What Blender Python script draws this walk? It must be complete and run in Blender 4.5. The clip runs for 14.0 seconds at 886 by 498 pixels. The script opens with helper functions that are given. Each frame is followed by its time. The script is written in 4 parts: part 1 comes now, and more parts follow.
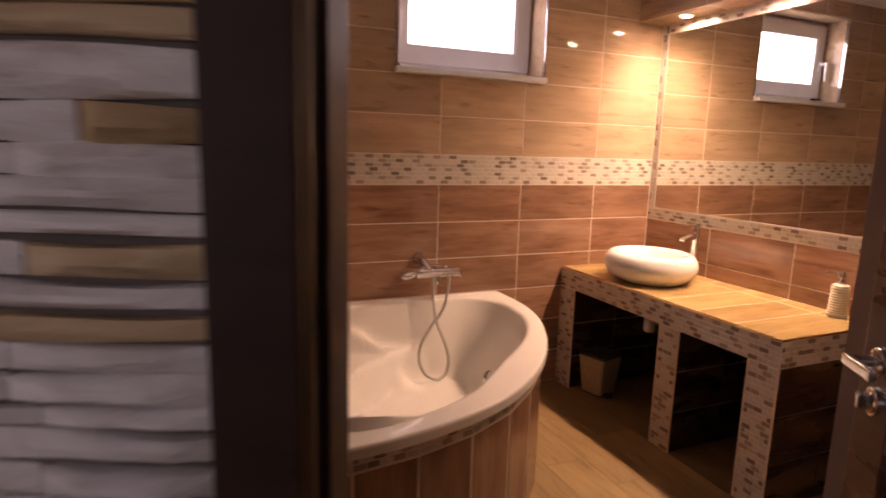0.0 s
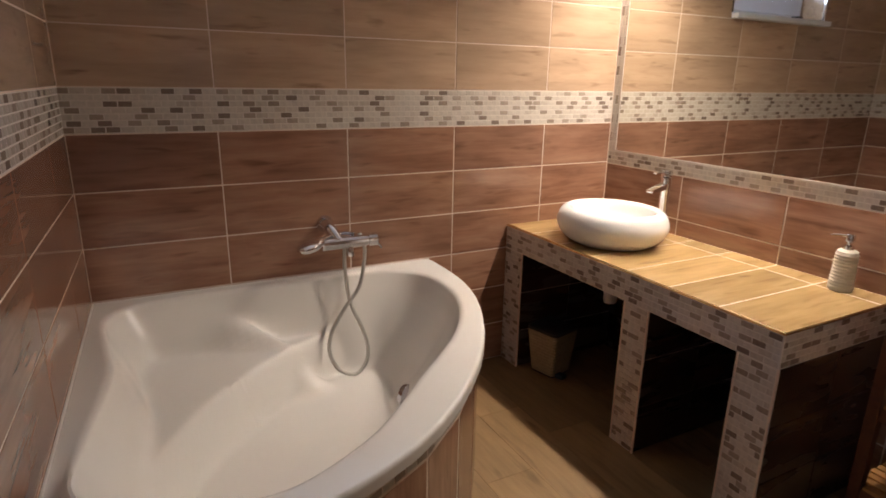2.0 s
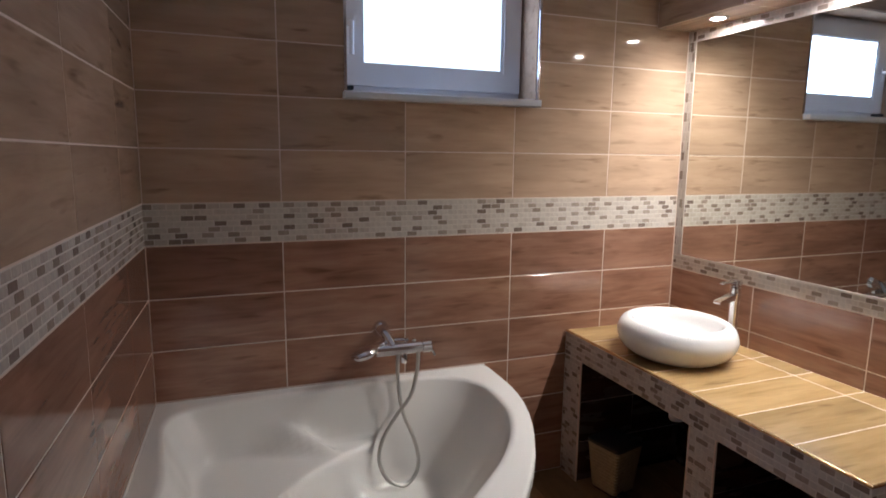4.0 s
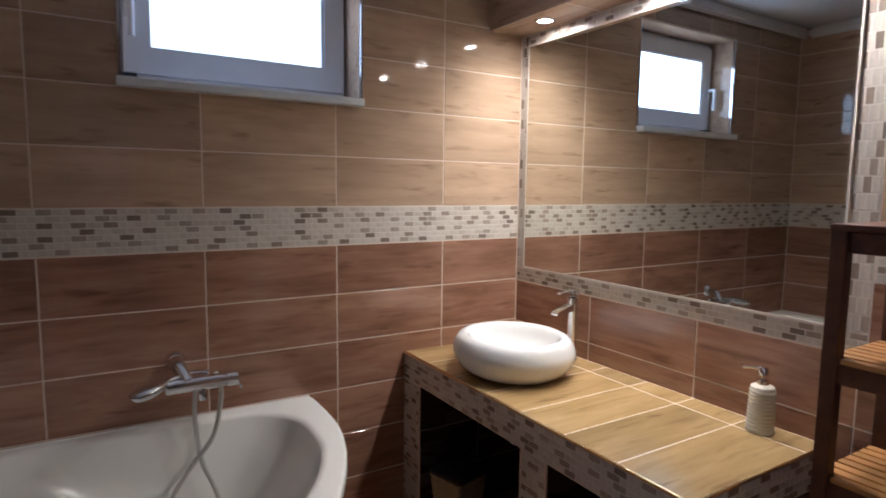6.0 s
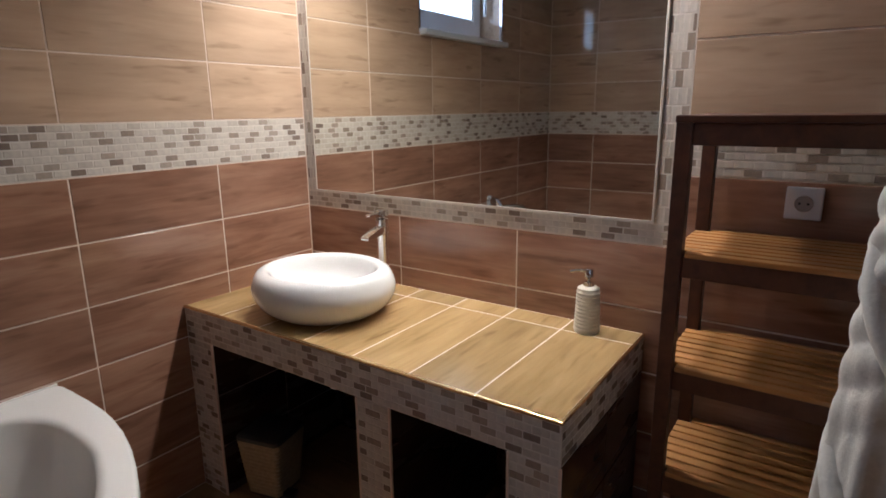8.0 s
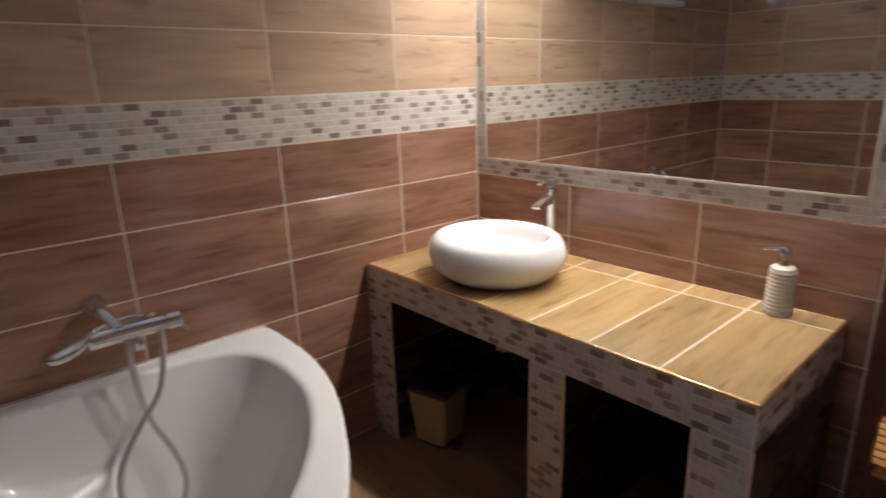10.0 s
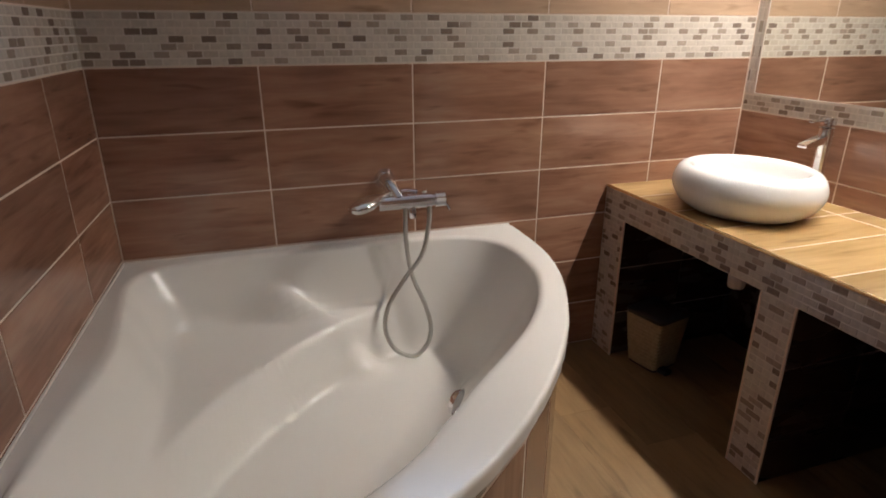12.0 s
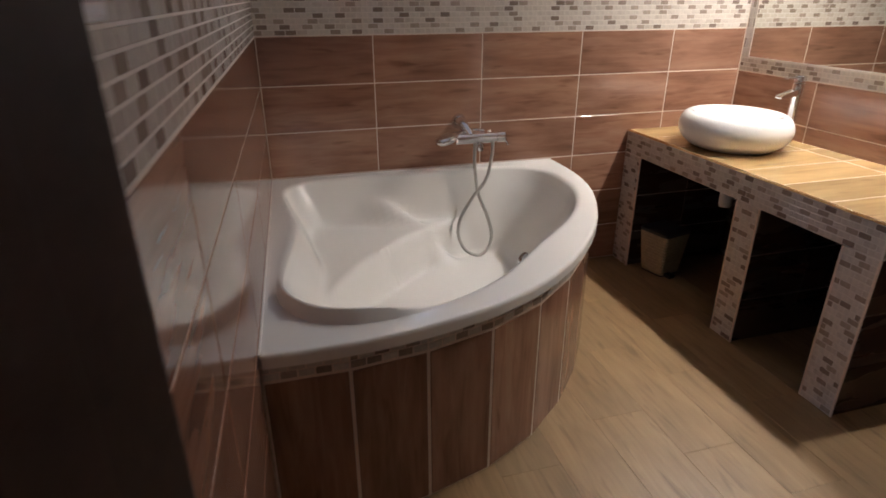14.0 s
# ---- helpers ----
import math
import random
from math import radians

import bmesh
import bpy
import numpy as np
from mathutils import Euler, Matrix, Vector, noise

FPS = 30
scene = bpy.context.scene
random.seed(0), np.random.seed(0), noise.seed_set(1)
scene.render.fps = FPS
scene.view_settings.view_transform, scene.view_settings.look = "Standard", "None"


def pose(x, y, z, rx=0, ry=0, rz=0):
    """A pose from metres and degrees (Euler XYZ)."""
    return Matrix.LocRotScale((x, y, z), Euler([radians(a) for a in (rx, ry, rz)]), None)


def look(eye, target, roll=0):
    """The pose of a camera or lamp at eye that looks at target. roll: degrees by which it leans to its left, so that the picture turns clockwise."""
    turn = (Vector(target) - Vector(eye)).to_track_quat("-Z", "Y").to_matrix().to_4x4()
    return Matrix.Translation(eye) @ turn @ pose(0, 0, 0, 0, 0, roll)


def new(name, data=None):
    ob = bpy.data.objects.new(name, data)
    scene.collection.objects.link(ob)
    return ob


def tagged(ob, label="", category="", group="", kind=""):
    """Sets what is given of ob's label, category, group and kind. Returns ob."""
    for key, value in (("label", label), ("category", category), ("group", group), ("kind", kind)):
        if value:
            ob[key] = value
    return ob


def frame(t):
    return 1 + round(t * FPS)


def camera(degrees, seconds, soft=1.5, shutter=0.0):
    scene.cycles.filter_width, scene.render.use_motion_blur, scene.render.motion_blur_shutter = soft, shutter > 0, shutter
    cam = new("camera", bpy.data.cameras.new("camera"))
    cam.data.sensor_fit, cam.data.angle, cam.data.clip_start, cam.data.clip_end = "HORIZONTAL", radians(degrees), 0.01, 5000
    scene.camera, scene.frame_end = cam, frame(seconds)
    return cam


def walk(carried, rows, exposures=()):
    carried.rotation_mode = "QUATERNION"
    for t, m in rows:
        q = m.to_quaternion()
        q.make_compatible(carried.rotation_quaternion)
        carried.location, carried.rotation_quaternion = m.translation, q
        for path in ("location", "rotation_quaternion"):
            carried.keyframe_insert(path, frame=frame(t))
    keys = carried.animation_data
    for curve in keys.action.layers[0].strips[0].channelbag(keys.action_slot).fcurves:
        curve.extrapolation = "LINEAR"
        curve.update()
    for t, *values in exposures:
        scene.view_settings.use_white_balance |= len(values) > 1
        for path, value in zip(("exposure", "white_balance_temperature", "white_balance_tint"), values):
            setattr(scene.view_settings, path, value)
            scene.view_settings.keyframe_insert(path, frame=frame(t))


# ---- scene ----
cam = camera(74.6, 14.0, 1.7, 0.4)
PATH = [
    (0, (-0.190, -2.86, 1.36), (0.589, -1.046, 1.016), 1.6),
    (0.5, (0.027, -2.728, 1.357), (0.921, -0.989, 0.959), 0.9),
    (1, (0.128, -2.619, 1.337), (1.046, -0.908, 0.859), 1.0),
    (1.5, (0.192, -2.464, 1.345), (1.106, -0.766, 0.816), 1.1),
    (2, (0.226, -2.342, 1.364), (1.121, -0.643, 0.807), 1.0),
    (2.5, (0.245, -2.261, 1.42), (1.031, -0.511, 0.854), 0.3),
    (2.7, (0.246, -2.238, 1.434), (0.986, -0.464, 0.881), 0.2),
    (4.8, (0.394, -2.389, 1.52), (1.101, -0.529, 1.315), 0.5),
    (5, (0.429, -2.368, 1.506), (1.22, -0.543, 1.298), 0.7),
    (5.5, (0.543, -2.248, 1.469), (1.489, -0.498, 1.259), 0.7),
    (6, (0.654, -2.23, 1.405), (1.688, -0.532, 1.194), 0.7),
    (6.5, (0.68, -2.143, 1.392), (1.892, -0.574, 1.131), 1.2),
    (7, (0.722, -2.008, 1.381), (2.143, -0.633, 1.077), 1.2),
    (7.2, (0.728, -1.983, 1.374), (2.228, -0.699, 1.055), 1.1),
    (9.3, (0.709, -1.779, 1.341), (2.326, -0.744, 0.779), -0.3),
    (9.5, (0.69, -1.779, 1.348), (2.244, -0.657, 0.778), -0.9),
    (10, (0.616, -1.811, 1.36), (1.888, -0.373, 0.799), -1.8),
    (10.5, (0.561, -1.835, 1.35), (1.519, -0.166, 0.807), -1.8),
    (11, (0.483, -1.872, 1.346), (1.243, -0.113, 0.773), -0.8),
    (11.5, (0.466, -1.942, 1.307), (1.136, -0.165, 0.681), -0.3),
    (12, (0.469, -1.998, 1.269), (1.044, -0.216, 0.566), -0.0),
    (12.5, (0.431, -2.071, 1.245), (0.935, -0.294, 0.479), -0.0),
    (13, (0.307, -2.282, 1.272), (0.785, -0.512, 0.475), 0.1),
    (13.5, (0.187, -2.448, 1.308), (0.677, -0.683, 0.506), 0.0),
    (14, (0.07, -2.643, 1.322), (0.568, -0.879, 0.522), -0.1),
]
EXPOSURE = [(0.0, 0.22, 9300, 44), (0.5, 0.27, 10200, 48), (1.0, 0.07, 7800, 31), (1.5, 0.03, 6600, 19), (2.5, -0.03, 5850, 13), (5.0, -0.38, 5200, 10), (7.0, -0.52, 5200, 10), (9.5, -0.3, 5400, 10), (10.5, -0.2, 5350, 10), (12.0, -0.1, 5650, 10), (13.0, -0.03, 5450, 10), (14.0, 0.14, 5500, 11)]
walk(cam, [(t, look(eye, target, roll)) for t, eye, target, roll in PATH], EXPOSURE)

# ---- world and lamps ----
LAMPS_Y = (-0.28, -0.78, -1.28)
LAMP_X, SOFFIT_Z = 2.33, 2.11
world = bpy.data.worlds.new("sky")
scene.world = world
world.use_nodes = True
wn = world.node_tree.nodes
sky = wn.new("ShaderNodeTexSky")
sky.sky_type, sky.sun_disc, sky.sun_elevation, sky.sun_rotation = "NISHITA", False, radians(40), radians(200)
wn["Background"].inputs["Strength"].default_value = 0.12
world.node_tree.links.new(sky.outputs["Color"], wn["Background"].inputs["Color"])
sun = new("sun", bpy.data.lights.new("sun", "SUN"))
sun.data.energy, sun.data.angle, sun.data.color = 2.0, radians(0.6), (1, 0.95, 0.88)
sun.matrix_world = look((0, 0, 6), (0.5, -1.0, 5.1))

for ly, watts in zip(LAMPS_Y, (50, 76, 62)):
    la = new("downlight_beam", bpy.data.lights.new("downlight_beam", "SPOT"))
    la.data.energy, la.data.color = watts, (1.0, 0.85, 0.66)
    la.data.spot_size, la.data.spot_blend, la.data.shadow_soft_size = radians(147), 1.0, 0.032
    la.matrix_world = look((LAMP_X, ly, SOFFIT_Z - 0.012), (LAMP_X - 0.03, ly, 0))
wl = new("window_daylight", bpy.data.lights.new("window_daylight", "AREA"))
wl.data.shape, wl.data.size, wl.data.size_y = "RECTANGLE", 0.63, 0.315
wl.data.energy, wl.data.color = 4.6, (0.72, 0.82, 1.0)
wl.matrix_world = look((1.188, 0.1505, 2.047), (1.188, -1.0, 2.047))
# added cool fill from an assumed hall window out of view, aimed past the stones
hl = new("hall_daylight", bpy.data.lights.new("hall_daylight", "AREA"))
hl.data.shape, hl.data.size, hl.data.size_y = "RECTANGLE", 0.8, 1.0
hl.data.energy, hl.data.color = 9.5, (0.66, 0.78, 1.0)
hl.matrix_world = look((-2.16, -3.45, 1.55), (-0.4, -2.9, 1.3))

# ---- materials ----


def node_mat(name):
    m = bpy.data.materials.new(name)
    m.use_nodes = True
    n, l = m.node_tree.nodes, m.node_tree.links
    return m, n, l, n["Principled BSDF"]


def mapped_noise(n, l, scale, stretch=(1, 1, 1), detail=6.0, rough=0.6, seeded=False, dist=0.0):
    tc, mp, nz = n.new("ShaderNodeTexCoord"), n.new("ShaderNodeMapping"), n.new("ShaderNodeTexNoise")
    nz.noise_dimensions = "4D"
    mp.inputs["Scale"].default_value = stretch
    l.new(tc.outputs["Object"], mp.inputs["Vector"])
    l.new(mp.outputs["Vector"], nz.inputs["Vector"])
    nz.inputs["Scale"].default_value, nz.inputs["Detail"].default_value = scale, detail
    nz.inputs["Roughness"].default_value, nz.inputs["Distortion"].default_value = rough, dist
    if seeded:
        oi, mu = n.new("ShaderNodeObjectInfo"), n.new("ShaderNodeMath")
        mu.operation = "MULTIPLY"
        mu.inputs[1].default_value = 37.0
        l.new(oi.outputs["Random"], mu.inputs[0])
        l.new(mu.outputs[0], nz.inputs["W"])
    return nz.outputs["Fac"]


def ramp(n, l, fac, stops, constant=False):
    r = n.new("ShaderNodeValToRGB")
    e = r.color_ramp.elements
    while len(e) < len(stops):
        e.new(0.5)
    for el, (p, c) in zip(e, stops):
        el.position, el.color = p, (*c, 1)
    if constant:
        r.color_ramp.interpolation = "CONSTANT"
    l.new(fac, r.inputs["Fac"])
    return r.outputs["Color"]


def mix(n, l, fac, a, b, mode="MIX"):
    x = n.new("ShaderNodeMix")
    x.data_type, x.blend_type = "RGBA", mode
    for sock, v in ((x.inputs[0], fac), (x.inputs[6], a), (x.inputs[7], b)):
        if isinstance(v, (int, float)):
            sock.default_value = v
        elif isinstance(v, tuple):
            sock.default_value = (*v, 1)
        else:
            l.new(v, sock)
    return x.outputs[2]


def bump(n, l, bsdf, fac, strength, distance=0.002):
    b = n.new("ShaderNodeBump")
    b.inputs["Strength"].default_value, b.inputs["Distance"].default_value = strength, distance
    l.new(fac, b.inputs["Height"])
    l.new(b.outputs["Normal"], bsdf.inputs["Normal"])


def rough_from(n, l, bsdf, fac, lo, hi):
    mr = n.new("ShaderNodeMapRange")
    mr.inputs["To Min"].default_value, mr.inputs["To Max"].default_value = lo, hi
    l.new(fac, mr.inputs["Value"])
    l.new(mr.outputs["Result"], bsdf.inputs["Roughness"])


def wood_tile(name, dark, mid, light, rlo=0.12, rhi=0.3, contrast=1.0, coat=0.0):
    """Glazed wood-look ceramic; the grain runs along the piece's own x."""
    m, n, l, b = node_mat(name)
    fine = mapped_noise(n, l, 5.5, (0.55, 5.5, 5.5), 7, 0.6, True, 0.9)
    knots = mapped_noise(n, l, 7, (0.7, 4, 4), 2, 0.5, True, 0.3)
    broad = mapped_noise(n, l, 3.2, (0.8, 3, 3), 3, 0.5, True)
    c1 = ramp(n, l, fine, [(0.30, dark), (0.48, mid), (0.70, light)])
    c2 = ramp(n, l, broad, [(0.34, tuple(v * 0.78 for v in mid)), (0.66, tuple(min(1, v * 1.15) for v in light))])
    c = mix(n, l, 0.45, c1, c2)
    c = mix(n, l, 1.0, c, ramp(n, l, knots, [(0.26, (0.62, 0.58, 0.55)), (0.40, (1.0, 1.0, 1.0))]), "MULTIPLY")
    oi = n.new("ShaderNodeObjectInfo")
    tone = ramp(n, l, oi.outputs["Random"], [(0.0, (0.86, 0.86, 0.86)), (1.0, (1.1, 1.08, 1.05))])
    l.new(mix(n, l, 1.0, c, tone, "MULTIPLY"), b.inputs["Base Color"])
    rough_from(n, l, b, broad, rlo, rhi)
    bump(n, l, b, fine, 0.12, 0.001)
    return m


def plain(name, col, rough=0.5, metal=0.0, vary=0.06, scale=14, bumps=0.0):
    m, n, l, b = node_mat(name)
    f = mapped_noise(n, l, scale, (1, 1, 1), 5)
    l.new(ramp(n, l, f, [(0.3, tuple(v * (1 - vary) for v in col)), (0.7, tuple(min(1, v * (1 + vary)) for v in col))]), b.inputs["Base Color"])
    rough_from(n, l, b, f, max(0.02, rough * 0.8), min(1, rough * 1.2))
    b.inputs["Metallic"].default_value = metal
    if bumps:
        bump(n, l, b, f, bumps)
    return m


PALE = [(0.0, (0.58, 0.53, 0.475)), (0.55, (0.545, 0.495, 0.44)), (0.85, (0.50, 0.445, 0.39))]
DUSKY = [(0.0, (0.36, 0.30, 0.25)), (0.35, (0.29, 0.235, 0.19)), (0.70, (0.22, 0.17, 0.14))]


def chip_mat(name, island, stops):
    m, n, l, b = node_mat(name)
    src = n.new("ShaderNodeNewGeometry").outputs["Random Per Island"] if island else n.new("ShaderNodeObjectInfo").outputs["Random"]
    c = ramp(n, l, src, stops, True)
    f = mapped_noise(n, l, 60, (1, 1, 1), 3)
    tone = ramp(n, l, f, [(0.3, (0.88, 0.88, 0.88)), (0.7, (1.08, 1.07, 1.05))])
    l.new(mix(n, l, 1.0, c, tone, "MULTIPLY"), b.inputs["Base Color"])
    b.inputs["Roughness"].default_value = 0.22
    return m


M_DARK = wood_tile("brown_wood_tile", (0.140, 0.066, 0.041), (0.255, 0.130, 0.084), (0.37, 0.212, 0.142), 0.06, 0.15)
M_LIGHT = wood_tile("beige_wood_tile", (0.33, 0.222, 0.15), (0.43, 0.30, 0.205), (0.51, 0.37, 0.26), 0.03, 0.09)
# darkened copy of the brown tile: shade of bays and counter end in the colour
M_BAY_SHADE = wood_tile("shaded_bay_tile", (0.022, 0.011, 0.007), (0.040, 0.020, 0.012), (0.062, 0.033, 0.021), 0.2, 0.35)
M_FLOOR = wood_tile("floor_plank_tile", (0.160, 0.096, 0.040), (0.245, 0.155, 0.069), (0.315, 0.21, 0.102), 0.32, 0.5)
M_COUNTER = wood_tile("counter_tile", (0.22, 0.138, 0.056), (0.34, 0.226, 0.098), (0.42, 0.293, 0.138), 0.16, 0.3)
M_GROUT = plain("peach_grout", (0.68, 0.55, 0.45), 0.8, 0, 0.08, 40, 0.2)
M_FGROUT = plain("floor_grout", (0.235, 0.155, 0.083), 0.85, 0, 0.1, 40, 0.2)
M_MGROUT = plain("mosaic_grout", (0.60, 0.545, 0.485), 0.6, 0, 0.06, 50, 0.1)
M_CHIP = chip_mat("pale_chip_glaze", False, PALE)
M_CHIP_DARK = chip_mat("brown_chip_glaze", False, DUSKY)
M_CHIPS = chip_mat("pale_chip_glaze_joined", True, PALE)
M_CHIPS_DARK = chip_mat("brown_chip_glaze_joined", True, DUSKY)
M_WHITE = plain("white_acrylic", (0.86, 0.84, 0.80), 0.19, 0, 0.015, 3)
M_CERAMIC = plain("white_ceramic", (0.79, 0.78, 0.76), 0.08, 0, 0.015, 6)
M_CHROME = plain("chrome", (0.78, 0.78, 0.80), 0.09, 1.0, 0.03, 20)
M_BRASS = plain("brass_trim", (0.72, 0.56, 0.30), 0.25, 1.0, 0.08, 30)
M_HOSE = plain("ribbed_steel_hose", (0.58, 0.56, 0.52), 0.35, 0.7, 0.05, 60)
M_PVC = plain("white_pvc", (0.72, 0.73, 0.76), 0.35, 0, 0.03, 8)
M_PLASTER = plain("white_plaster", (0.66, 0.64, 0.62), 0.85, 0, 0.04, 5, 0.15)
M_STUCCO = plain("grey_plaster", (0.38, 0.35, 0.33), 0.9, 0, 0.06, 6, 0.2)
M_TEAK = wood_tile("dark_teak", (0.036, 0.010, 0.004), (0.068, 0.020, 0.007), (0.105, 0.033, 0.012), 0.4, 0.55)
M_SLAT = wood_tile("teak_slat", (0.24, 0.10, 0.028), (0.36, 0.165, 0.047), (0.45, 0.23, 0.075), 0.35, 0.5)
M_DOOR = wood_tile("dark_stained_door", (0.04, 0.019, 0.011), (0.07, 0.033, 0.02), (0.10, 0.05, 0.03), 0.22, 0.34)
M_FRAME = wood_tile("dark_stained_frame", (0.020, 0.009, 0.007), (0.033, 0.015, 0.011), (0.050, 0.024, 0.018), 0.5, 0.65)
M_FRAME.node_tree.nodes["Principled BSDF"].inputs["Specular IOR Level"].default_value = 0.2
M_SOAP = plain("cream_stoneware", (0.60, 0.55, 0.45), 0.4, 0, 0.06, 40, 0.1)
M_WICKER = plain("cream_wicker", (0.38, 0.30, 0.18), 0.7, 0, 0.2, 70, 0.5)
M_BLACK = plain("black_plastic", (0.02, 0.02, 0.022), 0.5, 0, 0.1, 20)
M_TOWEL = plain("white_cotton", (0.72, 0.70, 0.64), 0.95, 0, 0.06, 120, 0.6)


def stone_mat(name, stops):
    m, n, l, b = node_mat(name)
    oi = n.new("ShaderNodeObjectInfo")
    c = ramp(n, l, oi.outputs["Random"], stops)
    f = mapped_noise(n, l, 7, (1, 1, 2.5), 8, 0.65, True, 0.4)
    tone = ramp(n, l, f, [(0.28, (0.62, 0.57, 0.52)), (0.5, (0.98, 0.97, 0.97)), (0.7, (1.06, 1.06, 1.07))])
    l.new(mix(n, l, 1.0, c, tone, "MULTIPLY"), b.inputs["Base Color"])
    b.inputs["Roughness"].default_value = 0.9
    bump(n, l, b, f, 0.7, 0.02)
    return m


M_STONE = stone_mat("white_cladding_stone", [(0.0, (0.60, 0.58, 0.58)), (1.0, (0.74, 0.72, 0.71))])
M_TAN = stone_mat("tan_cladding_stone", [(0.0, (0.44, 0.30, 0.16)), (1.0, (0.56, 0.42, 0.26))])
M_MORTAR = plain("dark_mortar", (0.10, 0.085, 0.075), 0.95, 0, 0.15, 30, 0.4)
# for the unseen walls by the entrance; dark enough to return little bounce light
M_PLAINTILE = plain("matt_brown_tile", (0.24, 0.15, 0.10), 0.5, 0, 0.1, 8)


def glow_mat(name, col, strength):
    m = bpy.data.materials.new(name)
    m.use_nodes = True
    n, l = m.node_tree.nodes, m.node_tree.links
    n.remove(n["Principled BSDF"])
    e = n.new("ShaderNodeEmission")
    e.inputs["Color"].default_value, e.inputs["Strength"].default_value = (*col, 1), strength
    l.new(e.outputs[0], n["Material Output"].inputs["Surface"])
    return m


M_LAMP = glow_mat("lamp_glow", (1.0, 0.86, 0.68), 380)
M_OUT = glow_mat("bright_overcast_distance", (0.86, 0.93, 1.0), 3.2)
M_MIRROR, _n, _l, _b = node_mat("mirror_silver")
_b.inputs["Base Color"].default_value = (0.80, 0.80, 0.76, 1)
_b.inputs["Metallic"].default_value, _b.inputs["Roughness"].default_value = 1.0, 0.02
M_GLASS, _n, _l, _b = node_mat("window_glass")
_b.inputs["Base Color"].default_value = (0.96, 0.98, 1.0, 1)
_b.inputs["Transmission Weight"].default_value, _b.inputs["Roughness"].default_value, _b.inputs["IOR"].default_value = 1.0, 0.05, 1.45

# ---- mesh helpers ----


def mesh_of(bm, name, material, smooth=None):
    me = bpy.data.meshes.new(name)
    bmesh.ops.recalc_face_normals(bm, faces=bm.faces)
    bm.to_mesh(me)
    bm.free()
    me.materials.append(material)
    if smooth is not None:
        me.shade_smooth()
        me.set_sharp_from_angle(angle=radians(smooth))
    return me


def part(name, bm, material, parent=None, label="", smooth=None, at=None):
    ob = new(name, mesh_of(bm, name, material, smooth))
    if parent is not None:
        ob.parent = parent
    if at is not None:
        ob.matrix_world = at
    if label:
        ob["label"] = label
    return ob


def thing(name, label, category, group="", kind="", at=None):
    ob = new(name)
    ob.empty_display_size = 0.1
    if at is not None:
        ob.matrix_world = at
    return tagged(ob, label, category, group, kind)


def box(lo, hi, bevel=0.0, seg=2, bm=None):
    own = bm is None
    bm = bm or bmesh.new()
    lo, hi = Vector(lo), Vector(hi)
    r = bmesh.ops.create_cube(bm, size=1, matrix=Matrix.Translation((lo + hi) / 2) @ Matrix.Diagonal((*(hi - lo), 1)))
    if bevel and own:
        bmesh.ops.bevel(bm, geom=bm.edges[:], offset=bevel, segments=seg, affect="EDGES", profile=0.6)
    return bm


def lathe(profile, seg=40, bm=None, m=Matrix.Identity(4), sx=1.0, sy=1.0):
    """Turns (radius, height) pairs about z."""
    bm = bm or bmesh.new()
    rings = []
    for r, z in profile:
        if r < 1e-6:
            rings.append([bm.verts.new(m @ Vector((0, 0, z)))])
        else:
            rings.append([bm.verts.new(m @ Vector((sx * r * math.cos(2 * math.pi * i / seg), sy * r * math.sin(2 * math.pi * i / seg), z))) for i in range(seg)])
    for a, b in zip(rings, rings[1:]):
        for i in range(seg):
            j = (i + 1) % seg
            q = [a[i % len(a)], a[j % len(a)], b[j % len(b)], b[i % len(b)]]
            q = [v for k, v in enumerate(q) if v not in q[:k]]
            if len(q) > 2:
                bm.faces.new(q)
    return bm


def spline(points, steps=8, closed=False):
    """Catmull-Rom through the points."""
    pts = [Vector(p) for p in points]
    n, out = len(pts), []
    for i in range(n if closed else n - 1):
        if closed:
            a, b, c, d = (pts[(i + k) % n] for k in (-1, 0, 1, 2))
        else:
            a, b, c, d = pts[max(i - 1, 0)], pts[i], pts[i + 1], pts[min(i + 2, n - 1)]
        for k in range(steps):
            t = k / steps
            out.append(0.5 * (2 * b + (c - a) * t + (2 * a - 5 * b + 4 * c - d) * t * t + (3 * b - a - 3 * c + d) * t ** 3))
    if not closed:
        out.append(pts[-1])
    return out


def tube(points, radius, seg=10, bm=None, ribs=None):
    bm = bm or bmesh.new()
    rings, up = [], Vector((0.13, 0.31, 0.94)).normalized()
    for i, p in enumerate(points):
        d = (points[min(i + 1, len(points) - 1)] - points[max(i - 1, 0)]).normalized()
        s = d.cross(up)
        s = s.normalized() if s.length > 1e-4 else Vector((1, 0, 0))
        u = s.cross(d)
        up = u
        r = radius(i / (len(points) - 1)) if callable(radius) else radius
        if ribs:
            r *= 1 + ribs * (i % 2)
        rings.append([bm.verts.new(p + r * (math.cos(2 * math.pi * k / seg) * s + math.sin(2 * math.pi * k / seg) * u)) for k in range(seg)])
    for a, b in zip(rings, rings[1:]):
        for k in range(seg):
            bm.faces.new((a[k], a[(k + 1) % seg], b[(k + 1) % seg], b[k]))
    bm.faces.new(rings[0][::-1])
    bm.faces.new(rings[-1])
    return bm


TILE_MESH = {}


